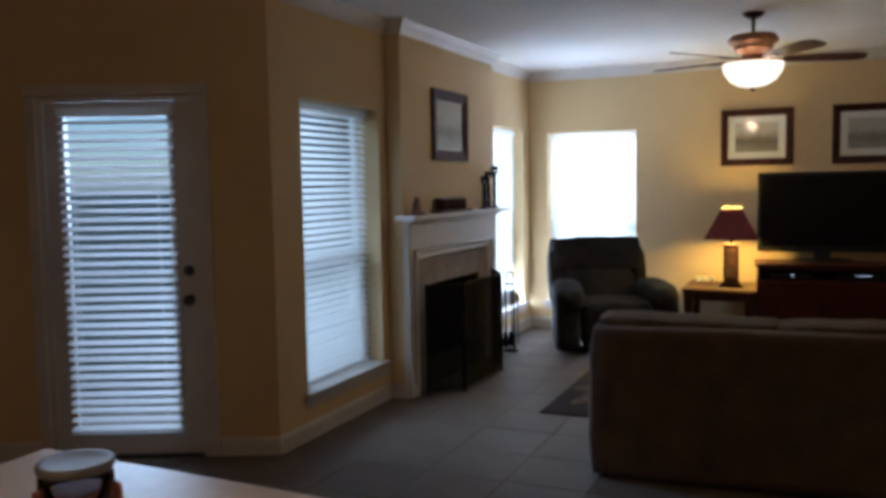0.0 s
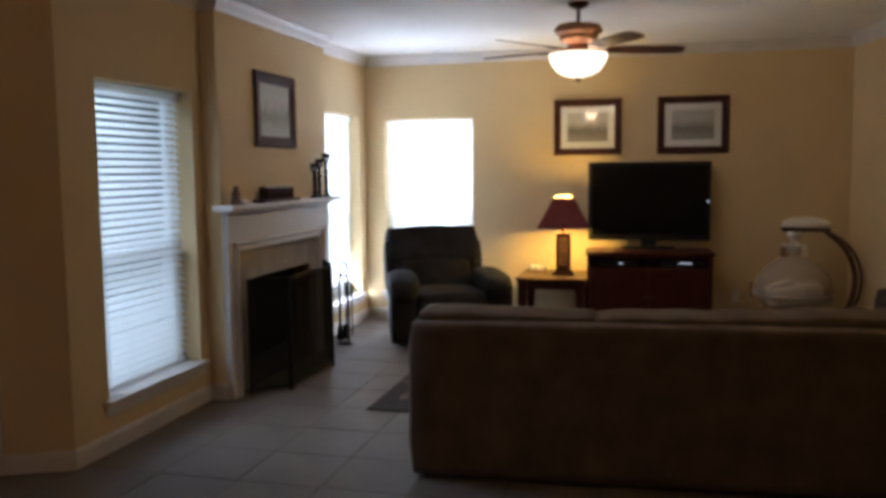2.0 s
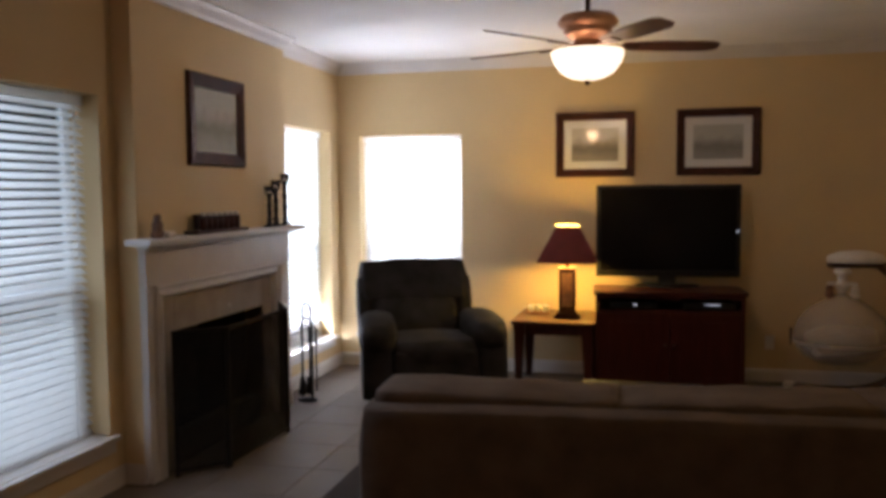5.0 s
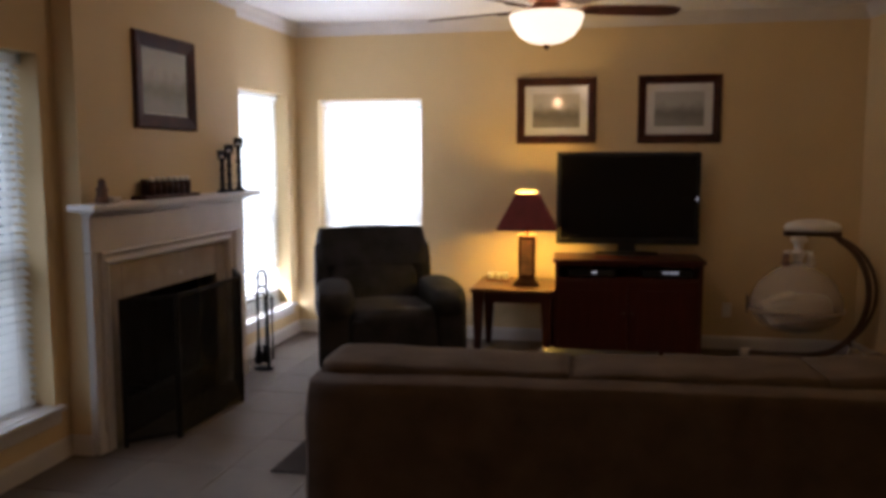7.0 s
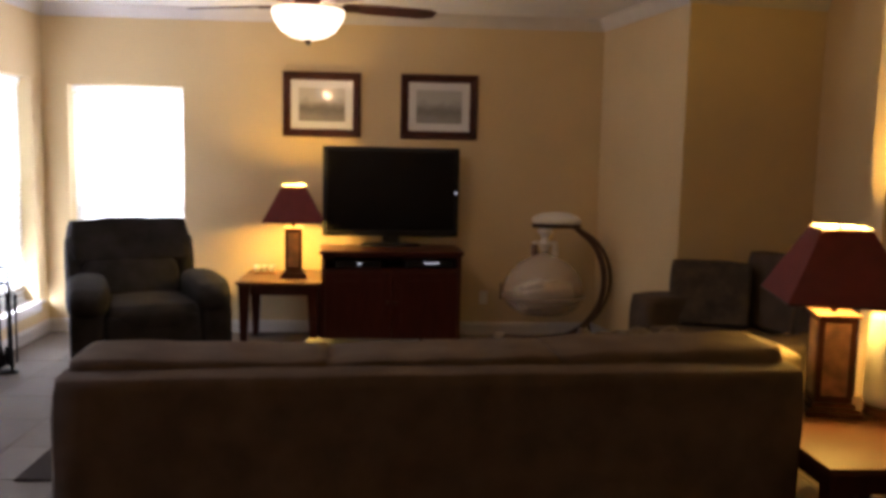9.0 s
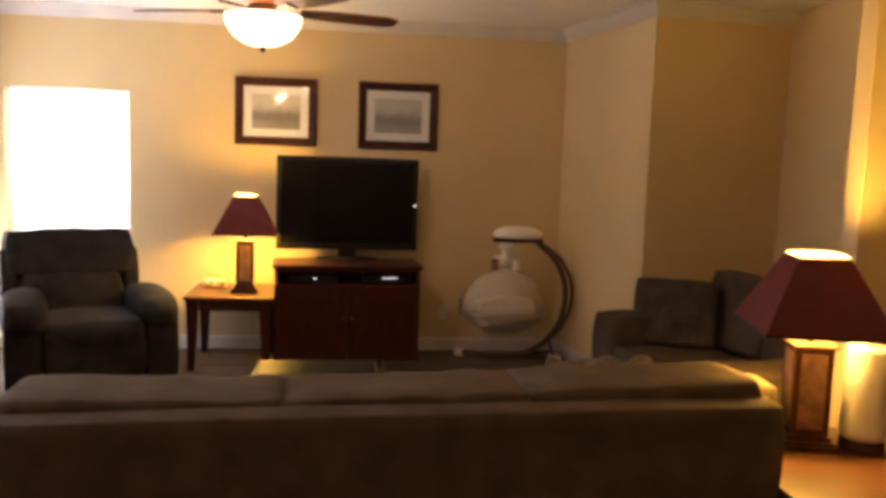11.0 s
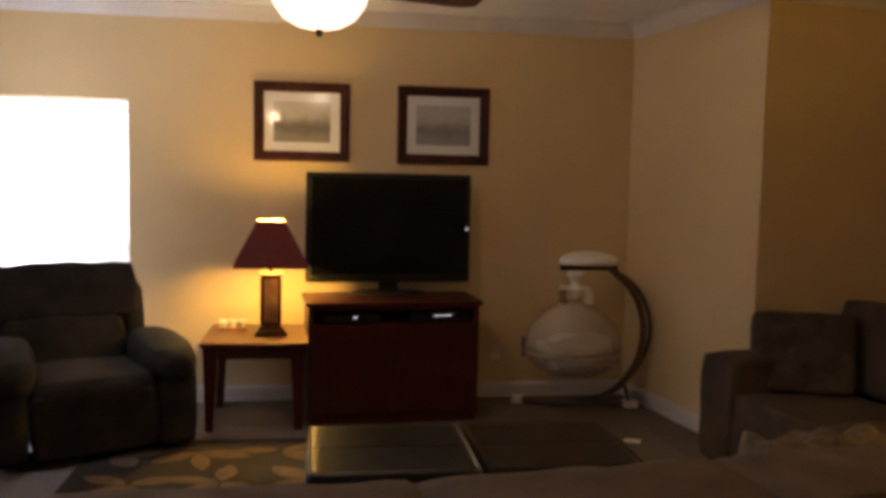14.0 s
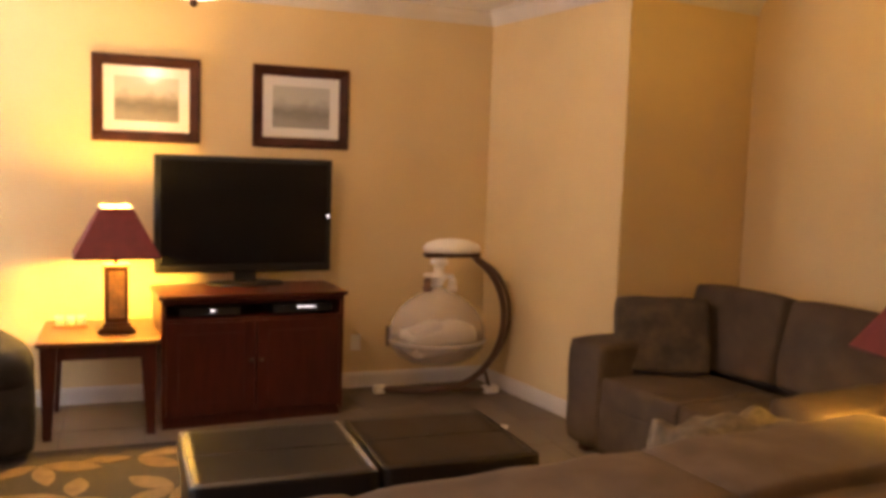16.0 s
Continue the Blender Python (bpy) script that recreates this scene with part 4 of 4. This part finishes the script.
# ---- television and its stand ----
stand = thing("tv_stand", (1.975, 8.27, 0), "dark mahogany television stand with an open shelf and two doors", "tv stand", rz=4)
w2, dd = 0.575, 0.24
for nm, s in (("side_panel", (-w2 + 0.02, -w2 + 0.045, -dd, dd, 0.05, 0.78)), ("side_panel", (w2 - 0.045, w2 - 0.02, -dd, dd, 0.05, 0.78)), ("bottom_board", (-w2 + 0.045, w2 - 0.045, -dd + 0.02, dd, 0.05, 0.075)), ("shelf", (-w2 + 0.045, w2 - 0.045, -dd, dd - 0.015, 0.645, 0.665)), ("back_panel", (-w2 + 0.045, w2 - 0.045, dd - 0.015, dd, 0.075, 0.78))):
    part(nm, boxes(s), M_MAHOG, stand)
part("plinth", boxes((-w2 + 0.03, w2 - 0.03, -dd + 0.03, dd - 0.01, 0, 0.05)), M_MAHOG, stand)
part("top", boxes((-w2, w2, -dd - 0.02, dd + 0.005, 0.78, 0.81), bev=0.006), M_MAHOG, stand)
part("top_rail", boxes((-w2 + 0.046, w2 - 0.046, -dd, -dd + 0.02, 0.755, 0.7795), bev=0.003), M_MAHOG, stand)
for a, b in ((-w2 + 0.047, -0.002), (0.002, w2 - 0.047)):
    dr = part("door", boxes((a, b, -dd - 0.002, -dd + 0.018, 0.078, 0.643), bev=0.003), M_MAHOG, stand)
    part("door_panel", boxes((a + 0.07, b - 0.07, -dd - 0.005, -dd - 0.0021, 0.15, 0.575), bev=0.0025), M_MAHOG, dr)
    kx = b - 0.03 if a < 0 and b < 0.01 else a + 0.03
    part("knob", moved(lathe([(0, 0), (0.006, 0), (0.006, 0.012), (0.013, 0.02), (0.010, 0.028), (0, 0.03)], 12), Matrix.Translation((kx, -dd - 0.002, 0.40)) @ Matrix.Rotation(radians(90), 4, "X")), M_KNOB, dr, "", True)


def device(x, w, label, lit):
    d = thing("media_player", (1.975 + x * math.cos(radians(4)), 8.27 + x * math.sin(radians(4)), 0.6655), label, "electronics", rz=4)
    part("case", boxes((-w / 2, w / 2, -0.20, 0.10, 0.006, 0.062), bev=0.004), M_BLACK, d)
    for fx in (-w / 2 + 0.03, w / 2 - 0.03):
        part("foot", boxes((fx - 0.012, fx + 0.012, -0.17, -0.14, 0, 0.006)), M_BLACK, d)
    part("display", boxes((lit[0], lit[1], -0.203, -0.2005, lit[2], lit[3])), M_LED, d, "small lit display")


device(-0.27, 0.36, "black media player with a small lit display on the shelf", (0.0, 0.028, 0.034, 0.042))
device(0.30, 0.38, "slim black disc player with a bright strip on the shelf", (-0.04, 0.08, 0.041, 0.046))

tv = thing("television", (1.975, 8.44, 0.8105), "large black flat-screen television, switched off", "television", rz=4)
part("tv_base", moved(lathe([(0, 0), (0.22, 0), (0.215, 0.012), (0.09, 0.02), (0, 0.02)], 36), Matrix.Diagonal((1.15, 0.62, 1, 1))), M_BLACK, tv, "", True)
part("tv_neck", boxes((-0.07, 0.07, -0.015, 0.025, 0.018, 0.12), bev=0.006), M_BLACK, tv)
part("cabinet", boxes((-0.567, 0.567, -0.03, 0.05, 0.078, 0.822), bev=0.012), M_BLACK, tv)
part("screen", boxes((-0.53, 0.53, -0.0335, -0.0305, 0.135, 0.787)), M_SCREEN, tv, "dark glossy screen")
part("speaker_bar", boxes((-0.53, 0.53, -0.0345, -0.0305, 0.088, 0.122), bev=0.001), M_IRON, tv)
part("power_light", boxes((0.535, 0.548, -0.0335, -0.0301, 0.44, 0.455)), M_LED, tv, "tiny lit indicator")

# ---- ottomans ----
def ottoman(loc, w, d, mat, label, pale):
    o = thing("ottoman", loc, label, "ottoman", "ottomans before the sofa")
    part("ottoman_body", moved(cushion(w - 0.03, d - 0.03, 0.275, 0.05, 0.002, 60, 8), Matrix.Translation((0, 0, 0.028))), mat, o, "", True)
    part("ottoman_lid", moved(cushion(w, d, 0.115, 0.10, 0.006, 61, 14, p=8), Matrix.Translation((0, 0, 0.303))), mat, o, "padded leather lid", True)
    u, v = w / 2 - 0.010, d / 2 - 0.012
    for sx in (-1, 1):
        # on the black ottoman the side piping is pale to paint the lit edges
        edging = M_PIPING if pale else mat
        part("piping", tube([(sx * (u - 0.004), -v, 0.413), (sx * u, 0, 0.415), (sx * (u - 0.004), v, 0.413)], 0.009, 8), edging, o, "pale piping with a painted highlight along the lid edge" if pale else "", True)
        part("lower_piping", tube([(sx * u, -v, 0.312), (sx * (u + 0.004), 0, 0.312), (sx * u, v, 0.312)], 0.006, 8), edging, o, "", True)
        part("end_piping", tube([(-u, sx * v, 0.411), (0, sx * (v + 0.004), 0.413), (u, sx * v, 0.411)], 0.006, 8), mat, o, "", True)
    part("centre_seam", tube([(-u, 0, 0.4175), (0, 0.004, 0.4195), (u, 0, 0.4175)], 0.0025, 6), mat, o, "", True)
    for x in (-w / 2 + 0.07, w / 2 - 0.07):
        for y in (-d / 2 + 0.07, d / 2 - 0.07):
            part("foot", boxes((x - 0.025, x + 0.025, y - 0.025, y + 0.025, 0, 0.03)), M_BLACK, o)
    return o


ottoman((1.81, 6.305, 0), 0.72, 0.68, M_LEATHER, "black leather storage ottoman with highlights painted as pale piping", True)
ottoman((2.535, 6.31, 0), 0.69, 0.67, M_LEATHER2, "brown leather ottoman beside the black one", False)
rem = thing("remote_control", (3.43, 7.55, 0.0005), "small pale remote control lying on the floor tiles", "remote control", rz=-25)
part("remote_case", boxes((-0.05, 0.05, -0.02, 0.02, 0, 0.018), bev=0.006), M_WHITEPL, rem)

# ---- rug ----
rug = thing("area_rug", (1.6, 6.56, 0), "dark brown area rug with large tan leaf shapes", "rug")
part("rug_surface", boxes((-1.39, 1.39, -1.21, 1.21, 0.001, 0.012), bev=0.003), M_RUGD, rug)
rng = random.Random(4)


def leaf_shape(bm, cx, cy, a, L, W, z):
    pts = []
    for k in range(9):
        u = k / 8
        pts.append((u * L - L / 2, W * math.sin(math.pi * u) ** 0.8))
    ring = [(x, y) for x, y in pts] + [(x, -y) for x, y in pts[-2:0:-1]]
    c, s = math.cos(a), math.sin(a)
    vs = [bm.verts.new((cx + x * c - y * s, cy + x * s + y * c, z)) for x, y in ring]
    vb = [bm.verts.new((v.co.x, v.co.y, 0.011)) for v in vs]
    bm.faces.new(vs)
    for k in range(len(vs)):
        bm.faces.new((vs[k], vs[(k + 1) % len(vs)], vb[(k + 1) % len(vs)], vb[k]))


for gx in range(6):
    for gy in range(5):
        cx, cy = -1.16 + gx * 0.465 + (0.1 if gy % 2 else -0.08), -0.98 + gy * 0.49
        a0 = rng.uniform(0, 6.28)
        for k in range(4):
            a = a0 + k * 1.25 + rng.uniform(-0.2, 0.2)
            L = rng.uniform(0.24, 0.32)
            px, py = cx + math.cos(a) * L * 0.55, cy + math.sin(a) * L * 0.55
            if abs(px) < 1.24 and abs(py) < 1.07:
                tan = rng.random() < 0.6
                lf = bmesh.new()
                leaf_shape(lf, px, py, a, L, rng.uniform(0.05, 0.075), 0.0135 + 0.0006 * k + 0.0001 * (gx + gy))
                part("leaf_motif", lf, M_RUGT if tan else M_RUGG, rug)

# ---- loveseat in the alcove ----
LSY0, LSY1 = 5.72, 7.42
love = thing("loveseat", (4.31, 6.385, 0), "dark taupe microfibre loveseat against the wall", "sofa", rz=8)
ll = LSY1 - LSY0
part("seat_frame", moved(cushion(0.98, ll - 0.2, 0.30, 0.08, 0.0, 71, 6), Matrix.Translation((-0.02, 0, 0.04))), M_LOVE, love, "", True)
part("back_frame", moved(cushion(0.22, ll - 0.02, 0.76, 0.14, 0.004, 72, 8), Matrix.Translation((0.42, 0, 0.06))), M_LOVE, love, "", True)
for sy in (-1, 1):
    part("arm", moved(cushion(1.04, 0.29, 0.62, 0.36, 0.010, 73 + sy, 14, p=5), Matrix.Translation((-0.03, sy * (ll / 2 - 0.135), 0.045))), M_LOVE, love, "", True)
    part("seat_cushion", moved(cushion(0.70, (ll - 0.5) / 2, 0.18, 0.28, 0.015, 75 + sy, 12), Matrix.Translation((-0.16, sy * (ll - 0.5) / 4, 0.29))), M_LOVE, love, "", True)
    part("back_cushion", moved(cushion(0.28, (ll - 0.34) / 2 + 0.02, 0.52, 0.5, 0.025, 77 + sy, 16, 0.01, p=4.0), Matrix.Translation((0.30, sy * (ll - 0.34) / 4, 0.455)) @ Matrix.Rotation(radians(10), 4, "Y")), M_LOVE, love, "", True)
    for x in (-0.45, 0.42):
        part("foot", boxes((x - 0.03, x + 0.03, sy * (ll / 2 - 0.10) - 0.03, sy * (ll / 2 - 0.10) + 0.03, 0, 0.055)), M_DARKWOOD, love)
pil2 = thing("throw_pillow", (4.14, 6.90, 0.462), "dark patterned square pillow with dark piping on the loveseat", "pillow")
mp = Matrix.Rotation(radians(-22), 4, "Z") @ Matrix.Rotation(radians(-16), 4, "X")
part("pillow_body", moved(cushion(0.54, 0.16, 0.45, 0.42, 0.012, 81), mp), M_PILLOW, pil2, "", True)
part("piping", moved(tube([(0.255 * math.copysign(abs(math.cos(a)) ** 0.25, math.cos(a)), 0, 0.225 + 0.208 * math.copysign(abs(math.sin(a)) ** 0.25, math.sin(a))) for a in [k * math.pi / 20 for k in range(41)]], 0.008, 8), mp), M_PIPE, pil2, "", True)

# ---- baby swing ----
sw = thing("baby_swing", (3.29, 8.23, 0), "cream baby swing with a brown arched stand and hanging seat", "baby swing")


def arc_pts(y1, cx, rad, last):
    pts = [(0.13, 0.0, 1.02), (0.20, 0.0, 1.015)]
    for k in range(1, 22):
        a = radians(68 - k * (68 - last) / 21)
        pts.append((cx + rad * math.cos(a), y1 * k / 21, 0.545 + 0.475 * math.sin(a)))
    return pts


part("front_arch", tube(arc_pts(0.06, 0.06, 0.41, -86) + [(0.00, 0.12, 0.045), (-0.14, 0.19, 0.032), (-0.33, 0.275, 0.030)], 0.024, 12), M_SWING, sw, "", True)
part("rear_arch", tube(arc_pts(0.10, 0.075, 0.455, -50) + [(0.395, 0.105, 0.10), (0.42, 0.115, 0.03)], 0.014, 10), M_SWING, sw, "", True)
part("hanger_arm", boxes((-0.155, 0.25, -0.03, 0.03, 0.998, 1.035), bev=0.010), M_SWING, sw)
part("motor_cap", moved(lathe([(0, 0), (0.15, 0), (0.165, 0.02), (0.15, 0.05), (0.09, 0.075), (0, 0.085)], 30), Matrix.Translation((0.045, 0, 1.036)) @ Matrix.Diagonal((1.26, 0.8, 1.1, 1))), M_WHITEPL, sw, "rounded white motor cap", True)
part("front_foot", moved(cushion(0.085, 0.06, 0.055, 0.5, 0, 5, 6), Matrix.Translation((-0.36, 0.285, 0))), M_WHITEPL, sw, "pale rubber foot", True)
part("rear_foot", moved(cushion(0.11, 0.08, 0.05, 0.5, 0, 6, 6), Matrix.Translation((0.425, 0.115, 0))), M_WHITEPL, sw, "pale rubber foot", True)
part("base_bar", tube([(0.10, 0.09, 0.055), (0.25, 0.10, 0.03), (0.40, 0.115, 0.025)], 0.014, 10), M_SWING, sw, "", True)
SX = -0.045
part("swing_stem", lathe([(0.03, 0.998), (0.06, 0.985), (0.062, 0.955), (0.035, 0.94), (0.032, 0.89), (0.05, 0.875), (0.05, 0.86), (0.02, 0.80), (0.0, 0.79)], 20, (SX, 0, 0)), M_WHITEPL, sw, "white pivot under the arm", True)
part("mobile_ring", tube([(SX + 0.10 * math.cos(a), 0.10 * math.sin(a), 0.875) for a in [k * math.pi / 12 for k in range(25)]], 0.007, 8), M_WHITEPL, sw, "", True)
for k in range(3):
    a = radians(200 + 120 * k)
    toy = part("hanging_toy", lathe([(0, 0.765), (0.022, 0.77), (0.036, 0.795), (0.024, 0.82), (0.030, 0.84), (0.020, 0.865), (0, 0.87)], 14, (SX + 0.10 * math.cos(a), 0.10 * math.sin(a), 0)), M_CREAM if k else M_SLATE, sw, "plush hanging toy", True)
# the pod: a deep bowl under a dome of netting gathered at the stem
bowl_out = [(0, 0.262), (0.10, 0.265), (0.19, 0.283), (0.265, 0.32), (0.315, 0.375), (0.338, 0.43)]
bowl_in = [(max(0.0, r - 0.02), z + 0.018) for r, z in bowl_out[::-1]]
flat = Matrix.Translation((SX, 0, 0)) @ Matrix.Diagonal((1, 0.86, 1, 1))
part("seat_pod", moved(lathe(bowl_out + bowl_in, 40), flat), M_NETSEE, sw, "sheer beige seat pod", True)
part("pod_rim", moved(tube([(0.338 * math.cos(a), 0.338 * math.sin(a), 0.437) for a in [k * math.pi / 20 for k in range(41)]], 0.010, 10), flat), M_NET, sw, "", True)
dome_out = [(0.338, 0.444), (0.336, 0.50), (0.318, 0.565), (0.28, 0.635), (0.215, 0.70), (0.135, 0.748), (0.06, 0.78), (0.028, 0.80)]
dome_in = [(r - 0.004, z - 0.004) for r, z in dome_out[::-1]]
part("netting_canopy", moved(lathe(dome_out + dome_in, 36), flat), M_NETSEE, sw, "sheer netting canopy", True)
part("seat_insert", moved(cushion(0.46, 0.36, 0.15, 0.5, 0.06, 91), Matrix.Translation((SX + 0.01, -0.02, 0.37)) @ Matrix.Rotation(radians(-8), 4, "Y")), M_CREAM, sw, "white padded insert", True)
part("head_pillow", moved(cushion(0.20, 0.17, 0.09, 0.6, 0.08, 92), Matrix.Translation((SX - 0.09, -0.05, 0.46)) @ Matrix.Rotation(radians(-18), 4, "Y")), M_CREAM, sw, "crumpled white pillow", True)
part("side_clip", boxes((SX - 0.362, SX - 0.345, -0.02, 0.02, 0.40, 0.54), bev=0.006), M_SWING, sw)

# ---- counter with the jar ----
ctr = thing("kitchen_counter", (0.79, 0.745, 0), "cream laminate kitchen counter over painted cabinets", "counter")
part("countertop", prism([(-0.66, -0.75), (0.62, -0.75), (0.62, 0.63), (-0.66, 0.68)], 0.885, 0.92, 0.008), M_COUNTER, ctr)
part("cabinet_body", boxes((-0.60, 0.56, -0.72, 0.57, 0.09, 0.8845)), M_CABINET, ctr)
part("toe_kick", boxes((-0.55, 0.50, -0.70, 0.50, 0.0, 0.09)), M_BLACK, ctr)
jar = thing("glass_jar", (0.62, 1.075, 0.9205), "clear glass jar with a metal lid, reddish contents", "jar")
part("jar_glass", lathe([(0, 0), (0.066, 0), (0.070, 0.01), (0.070, 0.105), (0.064, 0.115), (0.059, 0.115), (0.065, 0.103), (0.065, 0.012), (0, 0.008)], 28), M_CLEAR, jar, "", True)
part("jar_lid", lathe([(0, 0.116), (0.070, 0.116), (0.072, 0.119), (0.072, 0.131), (0.069, 0.134), (0.060, 0.132), (0, 0.132)], 28), M_LID, jar, "dull metal lid", True)
part("jar_fill", moved(cushion(0.12, 0.12, 0.07, 0.35, 0.05, 95, 8), Matrix.Translation((0, 0, 0.012))), M_CANDY, jar, "reddish brown contents", True)

# outlet beside the swing
out = thing("wall_outlet", (2.80, YT, 0.33), "white wall outlet plate near the floor", "outlet")
part("cover_plate", boxes((-0.035, 0.035, -0.006, -0.0005, -0.057, 0.057), bev=0.002), M_WHITEPL, out)
for z in (-0.022, 0.022):
    part("socket", boxes((-0.016, 0.016, -0.0085, -0.0062, z - 0.014, z + 0.014), bev=0.001), M_WHITEPL, out)

# ---- floor tiles ----
T = 0.457
G = 0.005
tile_me = mesh("tile", boxes((G / 2, T - G / 2, G / 2, T - G / 2, -0.006, 0.0), bev=0.0015), M_TILE)
floor_ob = bpy.data.objects["floor"]
rest_v, rest_f = [], []
x0, y0 = NOOK.x - 0.1, YB - 0.1
nx, ny = int((XR + 0.1 - x0) / T) + 1, int((YT + 0.1 - y0) / T) + 1
for i in range(nx):
    for j in range(ny):
        x, y = x0 + i * T, y0 + j * T
        if -1.3 < x < 3.9 and 2.7 < y < 8.7:
            t = new("tile", tile_me)
            t.parent = floor_ob
            t.location = (x, y, random.uniform(-0.0006, 0.0004))
        else:
            k = len(rest_v)
            for z, e in ((-0.006, 0), (0.0, 0)):
                rest_v += [(x + G / 2, y + G / 2, z), (x + T - G / 2, y + G / 2, z), (x + T - G / 2, y + T - G / 2, z), (x + G / 2, y + T - G / 2, z)]
            rest_f += [(k + 4, k + 5, k + 6, k + 7)] + [(k + a, k + (a + 1) % 4, k + 4 + (a + 1) % 4, k + 4 + a) for a in range(4)]
me = bpy.data.meshes.new("tile_field")
me.from_pydata(rest_v, [], rest_f)
me.materials.append(M_TILE)
field = tagged(new("tile_field", me), kind="stuff")
field.parent = floor_ob

# ---- unseen kitchen ceiling light, added to house the fill bulb ----
kl = thing("added_ceiling_light", (0.75, 0.2, H), "round frosted kitchen ceiling light, unseen, added for fill", "ceiling light")
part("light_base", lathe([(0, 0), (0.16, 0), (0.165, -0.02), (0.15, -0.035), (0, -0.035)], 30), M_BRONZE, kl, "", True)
dome = part("light_dome", lathe([(0.148, -0.035), (0.15, -0.05), (0.12, -0.10), (0.06, -0.125), (0.0, -0.13)], 30), M_BOWL, kl, "frosted glass dome of the added light", True)
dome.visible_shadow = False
